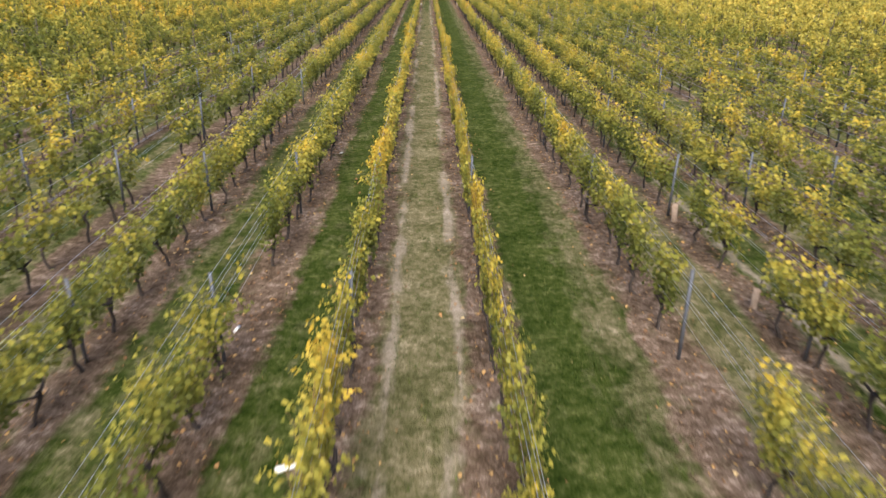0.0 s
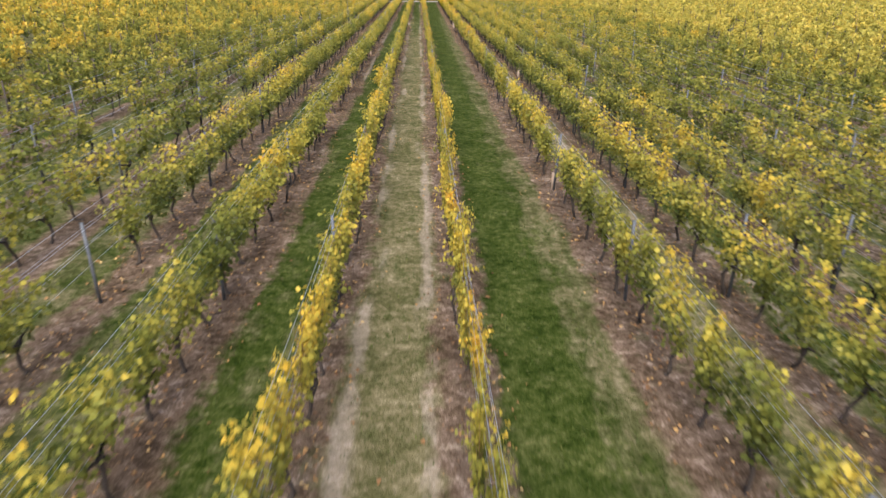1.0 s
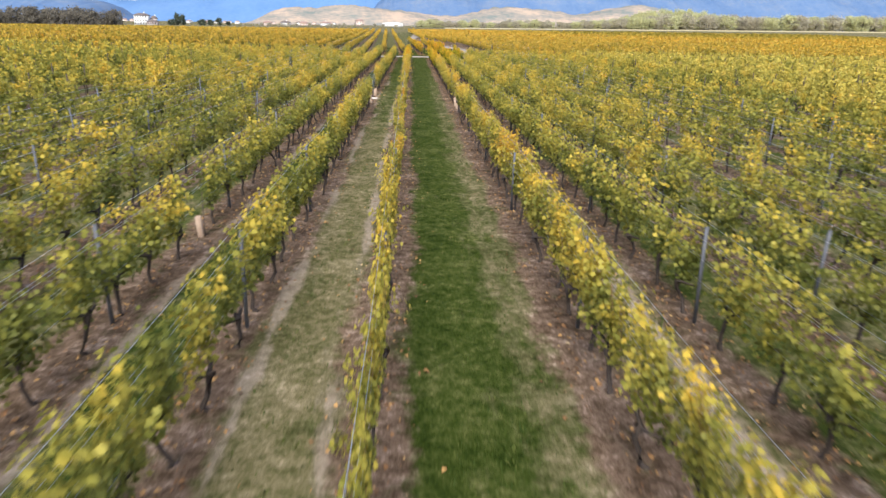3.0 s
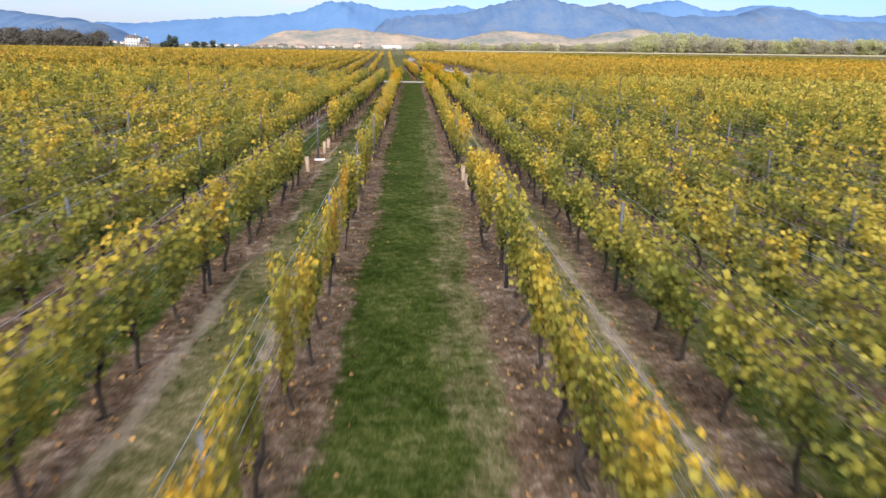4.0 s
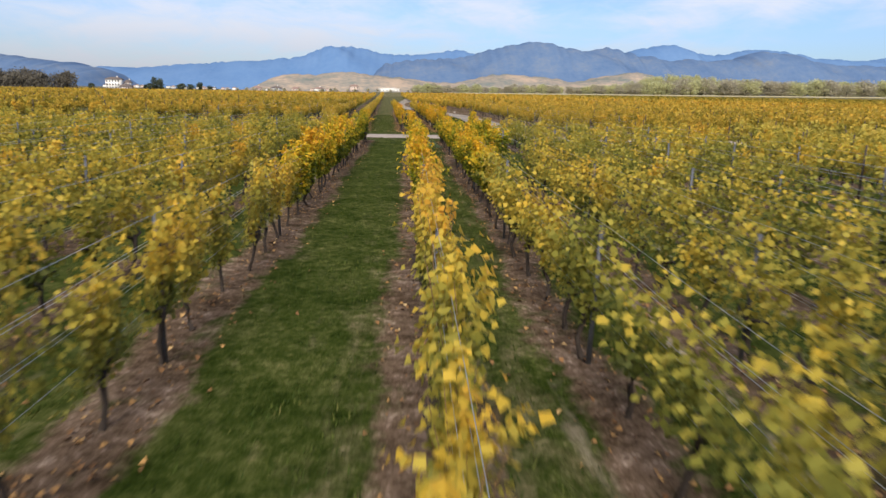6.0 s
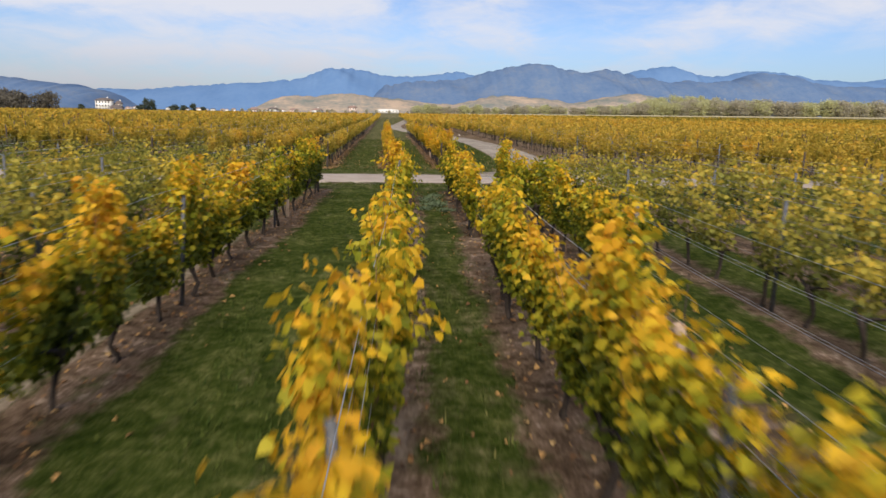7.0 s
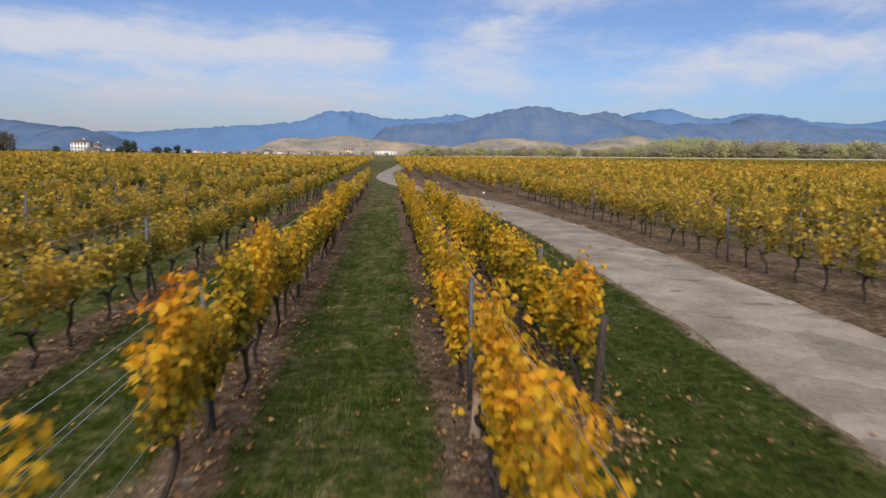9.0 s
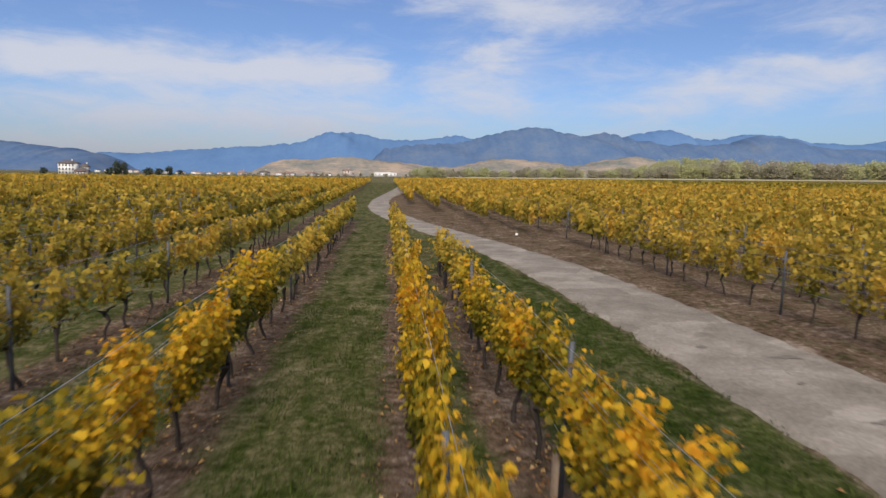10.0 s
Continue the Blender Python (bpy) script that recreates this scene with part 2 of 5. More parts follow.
def ground_material():
    m, nt, b = material("vineyard_ground", 1.0, 0.02)
    geo = node(nt, "ShaderNodeNewGeometry")

    def n(scale, detail=4.0, rough=0.65, stretch=None):
        t = node(nt, "ShaderNodeTexNoise", Scale=scale, Detail=detail, Roughness=rough)
        if stretch:
            mp = node(nt, "ShaderNodeMapping", Scale=stretch)
            nt.links.new(geo.outputs["Position"], mp.inputs["Vector"])
            nt.links.new(mp.outputs[0], t.inputs["Vector"])
        else:
            nt.links.new(geo.outputs["Position"], t.inputs["Vector"])
        return t.outputs["Fac"]

    def attr(name):
        a = node(nt, "ShaderNodeAttribute", attribute_name=name)
        return a.outputs["Fac"]

    fine, mid, broad = n(26.0, 5), n(5.0, 5, 0.7), n(0.8, 4)
    mixed = math_node(nt, "ADD", math_node(nt, "MULTIPLY", fine, 0.30), math_node(nt, "MULTIPLY_ADD", mid, 0.42, math_node(nt, "MULTIPLY", broad, 0.28)))
    grass = ramp_node(nt, [(0.37, (0.007, 0.014, 0.002)), (0.46, (0.022, 0.035, 0.006)), (0.54, (0.052, 0.065, 0.016)), (0.64, (0.15, 0.142, 0.056))])
    straw = ramp_node(nt, [(0.38, (0.036, 0.040, 0.014)), (0.47, (0.085, 0.080, 0.034)), (0.55, (0.165, 0.140, 0.080)), (0.64, (0.33, 0.27, 0.185))])
    soil = ramp_node(nt, [(0.36, (0.024, 0.015, 0.010)), (0.46, (0.080, 0.054, 0.034)), (0.54, (0.160, 0.112, 0.080)), (0.63, (0.40, 0.31, 0.245))])
    for r in (grass, straw, soil):
        nt.links.new(mixed, r.inputs["Fac"])

    def mask(value, lo, hi):
        r = node(nt, "ShaderNodeMapRange", interpolation_type="SMOOTHSTEP")
        r.inputs["From Min"].default_value, r.inputs["From Max"].default_value = lo, hi
        nt.links.new(value, r.inputs["Value"])
        return r.outputs[0]

    streak = n(1.0, 4, 0.7, (2.6, 0.5, 1.0))
    wander = math_node(nt, "ADD", math_node(nt, "MULTIPLY_ADD", n(1.4, 5, 0.7), 1.2, -0.6), math_node(nt, "MULTIPLY_ADD", streak, 1.3, -0.65))
    dryf = mask(math_node(nt, "ADD", attr("dry"), wander), 0.25, 0.85)
    turf = mix_node(nt, dryf, grass.outputs["Color"], straw.outputs["Color"])
    wear = math_node(nt, "ADD", math_node(nt, "MULTIPLY_ADD", n(2.3, 5, 0.7), 1.3, -0.65), math_node(nt, "MULTIPLY_ADD", n(0.9, 4, 0.7, (2.0, 0.6, 1.0)), 0.9, -0.45))
    baref = mask(math_node(nt, "ADD", attr("soil"), wear), 0.30, 0.75)
    col = mix_node(nt, baref, turf, soil.outputs["Color"])
    worn = ramp_node(nt, [(0.36, (0.165, 0.125, 0.09)), (0.52, (0.29, 0.235, 0.185)), (0.66, (0.44, 0.37, 0.31))])
    nt.links.new(mixed, worn.inputs["Fac"])
    pale = mask(math_node(nt, "ADD", attr("pale"), math_node(nt, "MULTIPLY_ADD", n(1.1, 4, 0.7, (1.5, 0.45, 1.0)), 1.6, -0.8)), 0.35, 0.75)
    col = mix_node(nt, math_node(nt, "MULTIPLY", pale, 0.66), col, worn.outputs["Color"])
    nt.links.new(col, b.inputs["Base Color"])
    bump_node(nt, n(22.0, 5), 0.8, 0.06, b)
    return m


GROUND = ground_material()
GRAVEL = plain("pale_gravel_track", [(0.30, (0.222, 0.180, 0.146)), (0.5, (0.275, 0.230, 0.194)), (0.7, (0.335, 0.290, 0.250))], 1.1, 0.95, bump=0.003)


def track_material():
    """Old concrete and gravel: plates of slightly different grey, cracks between them, fine grit."""
    m, nt, b = material("cracked_grey_track", 0.95, 0.1)
    co = node(nt, "ShaderNodeTexCoord")
    bend = node(nt, "ShaderNodeTexNoise", Scale=1.3, Detail=4.0)
    nt.links.new(co.outputs["Object"], bend.inputs["Vector"])
    warped = node(nt, "ShaderNodeMix", data_type="RGBA", blend_type="LINEAR_LIGHT")
    warped.inputs["Factor"].default_value = 0.35
    nt.links.new(co.outputs["Object"], warped.inputs["A"])
    nt.links.new(bend.outputs["Color"], warped.inputs["B"])
    crack = node(nt, "ShaderNodeTexVoronoi", feature="DISTANCE_TO_EDGE", Scale=0.62)
    plate = node(nt, "ShaderNodeTexVoronoi", feature="F1", Scale=0.62)
    for t in (crack, plate):
        nt.links.new(warped.outputs["Result"], t.inputs["Vector"])
    tone = node(nt, "ShaderNodeSeparateColor")
    nt.links.new(plate.outputs["Color"], tone.inputs[0])
    n1, n2 = noise_node(nt, 0.9, 5.0), noise_node(nt, 14.0, 5.0)
    f = math_node(nt, "MULTIPLY_ADD", n2.outputs["Fac"], 0.40, math_node(nt, "MULTIPLY", n1.outputs["Fac"], 0.48))
    f = math_node(nt, "MULTIPLY_ADD", tone.outputs[0], 0.12, f)
    r = ramp_node(nt, [(0.36, (0.150, 0.132, 0.108)), (0.5, (0.230, 0.200, 0.166)), (0.64, (0.330, 0.292, 0.248))])
    nt.links.new(f, r.inputs["Fac"])
    worn = noise_node(nt, 0.45, 3.0)
    gap = node(nt, "ShaderNodeMapRange", interpolation_type="SMOOTHSTEP")
    gap.inputs["From Min"].default_value, gap.inputs["From Max"].default_value = 0.002, 0.022
    gap.inputs["To Min"].default_value, gap.inputs["To Max"].default_value = 0.42, 0.0
    nt.links.new(crack.outputs["Distance"], gap.inputs["Value"])
    open_here = node(nt, "ShaderNodeMapRange", interpolation_type="SMOOTHSTEP")
    open_here.inputs["From Min"].default_value, open_here.inputs["From Max"].default_value = 0.52, 0.66
    nt.links.new(worn.outputs["Fac"], open_here.inputs["Value"])
    col = mix_node(nt, math_node(nt, "MULTIPLY", gap.outputs[0], open_here.outputs[0]), r.outputs["Color"], (0.085, 0.072, 0.058))
    nt.links.new(col, b.inputs["Base Color"])
    bump_node(nt, n2.outputs["Fac"], 0.6, 0.007, b)
    return m


STONE = track_material()
MOSS = plain("mossy_cast_iron", [(0.3, (0.12, 0.13, 0.10)), (0.7, (0.20, 0.20, 0.16))], 6, 0.9)
SCAB = plain("broken_track_surface", [(0.3, (0.11, 0.095, 0.08)), (0.7, (0.19, 0.165, 0.14))], 7, 0.95)
STUBBLE = plain("pale_stubble", [(0.3, (0.32, 0.27, 0.14)), (0.7, (0.42, 0.36, 0.21))], 0.3, 0.95)
# dark soil in the drain joint; also the painted shadow at the road's edge
SOIL_AND_SHADOW = plain("dark_soil_and_edge_shadow", [(0.3, (0.05, 0.04, 0.032)), (0.7, (0.12, 0.09, 0.07))], 5, 0.8)
CANE = plain("brown_vine_cane", [(0.3, (0.12, 0.07, 0.03)), (0.7, (0.25, 0.15, 0.07))], 9, 0.8)
CARTON = plain("tan_carton", [(0.3, (0.23, 0.16, 0.11)), (0.7, (0.37, 0.28, 0.21))], 7, 0.9)
WEED = plain("grey_green_weed", [(0.3, (0.045, 0.075, 0.035)), (0.7, (0.13, 0.17, 0.10))], 9, 0.8)
WHITE = plain("white_plaster", [(0.3, (0.62, 0.60, 0.56)), (0.7, (0.80, 0.78, 0.74))], 0.8, 0.9)
PINK = plain("pale_pink_plaster", [(0.3, (0.50, 0.38, 0.32)), (0.7, (0.62, 0.50, 0.43))], 0.8, 0.9)
SLATE = plain("dark_roof", [(0.3, (0.07, 0.06, 0.055)), (0.7, (0.15, 0.12, 0.11))], 2.0, 0.8)
TILE = plain("clay_tile_roof", [(0.3, (0.19, 0.13, 0.11)), (0.7, (0.28, 0.19, 0.155))], 2.0, 0.8)
PANE = plain("window_glass_dark", [(0.3, (0.03, 0.035, 0.045)), (0.7, (0.07, 0.08, 0.09))], 1.0, 0.15, 0.0, 0.6)
# distance haze is put into the blue of both forest colours
FOREST = plain("haze_tinted_forest_hills", [(0.36, (0.070, 0.120, 0.218)), (0.5, (0.088, 0.138, 0.230)), (0.66, (0.124, 0.160, 0.222))], 0.008, 1.0, spec=0.0)
FARFOREST = plain("haze_blue_far_hills", [(0.3, (0.075, 0.148, 0.285)), (0.7, (0.105, 0.182, 0.315))], 0.006, 1.0, spec=0.0)
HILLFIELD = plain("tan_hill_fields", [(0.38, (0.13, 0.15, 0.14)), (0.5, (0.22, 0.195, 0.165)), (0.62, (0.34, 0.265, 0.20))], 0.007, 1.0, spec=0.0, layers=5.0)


def island_material(name, stops, rough=0.8, through_light=0.0):
    """Small loose pieces, each with a shade of its own."""
    m, nt, b = material(name, rough, 0.15)
    geo = node(nt, "ShaderNodeNewGeometry")
    wide = node(nt, "ShaderNodeTexNoise", Scale=0.6, Detail=3.0)
    nt.links.new(geo.outputs["Position"], wide.inputs["Vector"])
    r = ramp_node(nt, stops)
    f = math_node(nt, "MULTIPLY_ADD", geo.outputs["Random Per Island"], 0.7, math_node(nt, "MULTIPLY_ADD", wide.outputs["Fac"], 0.8, -0.25))
    nt.links.new(f, r.inputs["Fac"])
    nt.links.new(r.outputs["Color"], b.inputs["Base Color"])
    if through_light:
        tr = node(nt, "ShaderNodeBsdfTranslucent")
        nt.links.new(r.outputs["Color"], tr.inputs["Color"])
        mixs = node(nt, "ShaderNodeMixShader", Fac=through_light)
        nt.links.new(b.outputs[0], mixs.inputs[1])
        nt.links.new(tr.outputs[0], mixs.inputs[2])
        nt.links.new(mixs.outputs[0], nt.nodes["Material Output"].inputs["Surface"])
    return m


LITTER = island_material("fallen_leaf", [(0.1, (0.09, 0.045, 0.022)), (0.5, (0.23, 0.120, 0.050)), (0.78, (0.40, 0.235, 0.085)), (0.97, (0.58, 0.42, 0.20))])
BLADE = island_material("grass_blade", [(0.1, (0.013, 0.027, 0.003)), (0.5, (0.030, 0.048, 0.006)), (0.8, (0.060, 0.074, 0.014)), (1.0, (0.14, 0.12, 0.045))])
TREE_PALE = island_material("pale_autumn_foliage", [(0.1, (0.44, 0.44, 0.22)), (0.5, (0.52, 0.51, 0.27)), (0.9, (0.58, 0.56, 0.32))], 0.9, 0.55)
TREE_BROWN = island_material("brown_autumn_foliage", [(0.1, (0.36, 0.325, 0.235)), (0.5, (0.44, 0.40, 0.29)), (0.9, (0.50, 0.46, 0.335))], 0.9, 0.55)
TREE_RUSSET = island_material("russet_autumn_foliage", [(0.1, (0.085, 0.078, 0.064)), (0.5, (0.135, 0.122, 0.098)), (0.9, (0.20, 0.178, 0.135))], 0.9, 0.4)
TREE_DARK = island_material("dark_foliage", [(0.1, (0.02, 0.03, 0.022)), (0.6, (0.045, 0.06, 0.04)), (0.9, (0.09, 0.09, 0.06))])

# ---------------------------------------------------------------- plan
NEAR_END = 163.4     # where the first block of vines ends
ROAD_HALF = 2.05
TURN = -0.034                                          # sideways run of the rows beyond the road


def smooth(v, a, b):
    t = np.clip((np.asarray(v, float) - a) / (b - a), 0, 1)
    return t * t * (3 - 2 * t)


def road_y(x):
    """Centre line of the cross road, which runs a little askew to the rows."""
    return 168.50 + 0.9 * np.tanh((np.asarray(x, float) - 2.0) / 12.0)


def ground_z(x, y):
    """Flat where the camera flies; a slight cross fall and rise far off."""
    xc = np.clip(x, -420, 420)
    return smooth(y, 215, 430) * (0.0092 * xc + 1.2) + smooth(y, 440, 600) * (2.0 + 0.004 * xc)


class Row:
    """A vine row: x at y0 and at y1."""

    def __init__(self, x0, y0, x1, y1):
        self.x0, self.y0, self.x1, self.y1 = x0, y0, x1, y1

    def x(self, y):
        return self.x0 + (self.x1 - self.x0) * (np.asarray(y, float) - self.y0) / (self.y1 - self.y0)


FIRST = -8.0
CORE = [Row(a, FIRST, b, NEAR_END) for a, b in ((-7.4, -6.9), (-4.97, -4.55), (-2.8, -2.25), (-0.32, -0.27), (2.98, 2.98), (5.3, 4.82), (7.5, 6.75))]
LEFT = [Row(-7.4 - 2.4 * i, FIRST, -6.9 - 2.4 * i, NEAR_END + 0.3 * math.sin(i)) for i in range(1, 50)]
RIGHT = [Row(7.5 + 2.3 * i, FIRST, 6.75 + 2.3 * i, NEAR_END + 0.3 * math.sin(i)) for i in range(1, 54)]


def far_row(x174, y0, y1):
    return Row(x174 + TURN * (y0 - 174), y0, x174 + TURN * (y1 - 174), y1)


FAR_CORE = [far_row(2.0, 174.0, 246.0), far_row(5.05, 174.6, 238.0), far_row(6.5, 184.5, 219.0), far_row(-1.25, 173.6, 420.0), far_row(-4.5, 173.2, 420.0)]
FAR_LEFT = [far_row(-4.5 - 3.1 * i, 173.4 + 0.3 * (i % 3), 420.0) for i in range(1, 62)]
FAR_RIGHT = [far_row(15.3 + 2.3 * i, 173.0 if i < 2 else 169.0, 430.0) for i in range(0, 92)] + [far_row(9.5 - 2.2 * i, 258.0 + 14 * i, 425.0) for i in range(0, 2)] \
    + [far_row(11.8, 243.0, 425.0), far_row(13.6, 236.0, 425.0)]

# centre line of the farm track that leaves the road: x, y, half width
TRACK = [(11.0, 169.2, 7.0), (11.0, 171.0, 5.3), (11.2, 172.2, 3.9), (11.15, 174.2, 2.85), (11.1, 177.2, 2.2), (11.1, 182, 1.95), (11.25, 190, 1.8), (11.2, 198, 1.75), (10.9, 206, 1.65),
         (10.4, 213, 1.6), (9.7, 220, 1.5), (8.1, 229, 1.35), (5.8, 238, 1.3), (3.7, 247, 1.25), (1.75, 257, 1.25), (0.6, 268, 1.25),
         (0.1, 284, 1.2), (0.5, 300, 1.2), (2.0, 330, 1.8), (3.0, 380, 1.8)]


def spline(points, n):
    """Catmull-Rom through the points."""
    p = np.array(points, float)
    p = np.vstack([2 * p[0] - p[1], p, 2 * p[-1] - p[-2]])
    out = []
    for i in range(1, len(p) - 2):
        for s in np.arange(n) / n:
            a, b, c, d = p[i - 1], p[i], p[i + 1], p[i + 2]
            out.append(0.5 * (2 * b + (c - a) * s + (2 * a - 5 * b + 4 * c - d) * s * s + (3 * b - a - 3 * c + d) * s ** 3))
    out.append(p[-2])
    return np.array(out)


TRACK_LINE = spline(TRACK, 12)


def track_distance(x, y):
    """How far a place lies outside the track's edge (negative on it)."""
    best = np.full(np.shape(x), 1e3)
    for cx, cy, w in TRACK_LINE[::3]:
        if cy > 205:
            best = np.minimum(best, np.hypot(x - cx, y - cy) - w)
    beside = np.abs(x - np.interp(y, TRACK_LINE[:, 1], TRACK_LINE[:, 0])) - np.interp(y, TRACK_LINE[:, 1], TRACK_LINE[:, 2])
    return np.where((y > 169) & (y < 210), beside, best)


# ---------------------------------------------------------------- mesh helpers


def quick_mesh(name, verts, polys, mats=(), mat_index=None, smooth_shade=False):
    """A mesh from numpy arrays; polys: arrays of shape (n, k)."""
    me = bpy.data.meshes.new(name)
    verts = np.asarray(verts, np.float32)
    me.vertices.add(len(verts))
    me.vertices.foreach_set("co", verts.ravel())
    loops = np.concatenate([p.ravel() for p in polys]).astype(np.int32)
    sizes = np.concatenate([np.full(len(p), p.shape[1]) for p in polys])
    starts = np.concatenate([[0], np.cumsum(sizes)[:-1]]).astype(np.int32)
    me.loops.add(len(loops))
    me.loops.foreach_set("vertex_index", loops)
    me.polygons.add(len(sizes))
    me.polygons.foreach_set("loop_start", starts)
    for m in mats:
        me.materials.append(m)
    if mat_index is not None:
        me.polygons.foreach_set("material_index", np.asarray(mat_index, np.int32))
    if smooth_shade:
        me.polygons.foreach_set("use_smooth", np.ones(len(sizes), bool))
    me.update(calc_edges=True)
    return me


def part(name, me, parent, label=""):
    """A mesh as one part under a thing or under a part."""
    ob = new(name, me)
    ob.parent = parent
    return tagged(ob, label)


def thing(name, label, category, group="", at=(0, 0, 0), turn=0.0):
    ob = new(name)
    ob.empty_display_size = 0.2
    ob.matrix_basis = pose(*at, 0, 0, turn)
    return tagged(ob, label, category, group)


def unit(v):
    return v / np.maximum(np.linalg.norm(v, axis=-1, keepdims=True), 1e-9)


def grid_faces(n, m, closed=False):
    """Quads over n rings of m points."""
    idx = np.arange(n * m).reshape(n, m)
    if closed:
        idx = np.concatenate([idx, idx[:, :1]], 1)
    return np.stack([idx[:-1, :-1], idx[:-1, 1:], idx[1:, 1:], idx[1:, :-1]], -1).reshape(-1, 4)


def tube(points, radii, sides=5, cap=True):
    """A tapered tube along points."""
    p = np.asarray(points, float)
    d = unit(np.gradient(p, axis=0))
    ref = np.where(np.abs(d[:, 2:3]) > 0.9, np.array([[1.0, 0, 0]]), np.array([[0, 0, 1.0]]))
    a = unit(np.cross(d, ref))
    b = np.cross(d, a)
    ang = np.arange(sides) * 2 * math.pi / sides
    r = np.broadcast_to(np.asarray(radii, float), (len(p),))[:, None, None]
    v = p[:, None] + r * (np.cos(ang)[None, :, None] * a[:, None] + np.sin(ang)[None, :, None] * b[:, None])
    return v.reshape(-1, 3), grid_faces(len(p), sides, True)


def merge(pieces):
    """Joins (verts, quads) pieces."""
    vs, fs, n = [], [], 0
    for v, f in pieces:
        vs.append(v)
        fs.append(f + n)
        n += len(v)
    return np.concatenate(vs), np.concatenate(fs)


def box(x0, x1, y0, y1, z0, z1):
    v = np.array([(x, y, z) for z in (z0, z1) for x, y in ((x0, y0), (x1, y0), (x1, y1), (x0, y1))], float)
    f = np.array([(3, 2, 1, 0), (4, 5, 6, 7), (0, 1, 5, 4), (1, 2, 6, 5), (2, 3, 7, 6), (3, 0, 4, 7)])
    return v, f


def leaf_cloud(rng, centre, size, out, fine):
    """Leaves at the centres, hanging outwards, each folded along its rib; fine leaves have six corners, coarse ones four.
    out: the sideways way in which each leaf turns its face."""
    n = len(centre)
    face = unit(np.stack([out, rng.normal(0, 0.55, n), rng.uniform(0.1, 1.1, n)], 1) + rng.normal(0, 0.28, (n, 3)))
    down = np.array([0, 0, -1.0]) + rng.normal(0, 0.45, (n, 3))
    rib = unit(down - face * np.sum(down * face, 1, keepdims=True))
    other = np.cross(face, rib)
    s = (size * rng.uniform(0.55, 1.2, n))[:, None]
    if fine == "far":
        tip = rng.uniform(-0.3, 0.3, (n, 1))
        v = np.stack([centre - rib * s * 0.4 + other * s * 0.55, centre + rib * s * 0.65 + other * s * tip, centre - rib * s * 0.4 - other * s * 0.55], 1)
        return v.reshape(-1, 3), np.arange(3 * n).reshape(n, 3)
    if fine:
        fold = -0.14 * s * face
        skew = rng.uniform(0.75, 1.3, (n, 1))
        v = np.stack([centre - rib * s * 0.34, centre - rib * s * 0.26 + other * s * 0.52 * skew + fold * 1.6, centre + rib * s * 0.22 + other * s * 0.42 / skew + fold * 0.7,
                      centre + rib * s * 0.60 + fold * 0.9, centre + rib * s * 0.20 - other * s * 0.40 * skew + fold * 0.7, centre - rib * s * 0.24 - other * s * 0.54 / skew + fold * 1.6], 1)
        base = np.arange(n)[:, None] * 6
        return v.reshape(-1, 3), np.stack([base + np.array([0, 1, 2, 3]), base + np.array([0, 3, 4, 5])], 1).reshape(-1, 4)
    skew = rng.uniform(0.75, 1.3, (n, 1))
    v = np.stack([centre - rib * s * 0.42, centre + rib * s * 0.02 + other * s * 0.5 * skew - 0.16 * s * face, centre + rib * s * 0.52, centre + rib * s * 0.02 - other * s * 0.5 / skew - 0.16 * s * face], 1)
    base = np.arange(n)[:, None] * 4
    return v.reshape(-1, 3), base + np.arange(4)


def spray(rng, centre, size):
    """Small three-cornered leaf sprays, mostly upright, with their faces all ways round."""
    n = len(centre)
    yaw, s = rng.uniform(0, 6.28, n), size * rng.uniform(0.6, 1.3, n)
    a = np.stack([np.cos(yaw) * s, np.sin(yaw) * s, rng.normal(0, 0.25, n) * s], 1)
    up = np.stack([rng.normal(0, 0.35, n) * s, rng.normal(0, 0.35, n) * s, s], 1)
    v = np.stack([centre - a * 0.5, centre + a * 0.5, centre + up * rng.choice((-0.9, 0.9), (n, 1))], 1)
    return v.reshape(-1, 3), np.arange(3 * n).reshape(n, 3)


def canopy(rng, vines, shoots, per, thick=1.0, low=0.60, high=1.0, flop=0.10):
    """Leaf places of many vines at once, along shoots that rise from the arms to the top wires, some of them leaning out or hanging over.
    Returns side, along, up and facing, each of vines x (shoots * per)."""
    k = vines * shoots
    vigour = np.repeat(0.62 + 0.48 * np.sqrt(rng.random(vines)), shoots)
    base = np.clip(rng.normal(0, 0.34, k), -0.66, 0.66)
    lean = np.clip(rng.normal(0, 0.13, k), -0.24, 0.24) * thick
    sway = rng.normal(0, 0.22, k)
    top = 0.85 + rng.uniform(0.70, 1.14, k) * vigour * high
    hang = rng.random(k) < np.repeat(flop * rng.uniform(0.2, 1.8, vines), shoots)
    t = rng.beta(1.15, 1.0, (k, per))
    up = low + (top[:, None] - low) * t
    side = lean[:, None] * (0.25 + 0.75 * t)
    drop = hang[:, None] * np.clip(t - 0.55, 0, 1)
    side = side + np.sign(lean)[:, None] * drop * 0.75
    up = up - drop * 0.9 + rng.normal(0, 0.05, (k, per))
    along = base[:, None] + sway[:, None] * t + rng.normal(0, 0.07, (k, per))
    spread = np.clip(rng.normal(0, 0.075, (k, per)), -0.13, 0.13) * thick
    face = np.sign(spread + 0.6 * side + rng.normal(0, 0.04, (k, per))) * rng.uniform(0.4, 1.2, (k, per))
    side = side + spread
    shape = (vines, shoots * per)
    return side.reshape(shape), along.reshape(shape), np.maximum(up, 0.5).reshape(shape), face.reshape(shape)


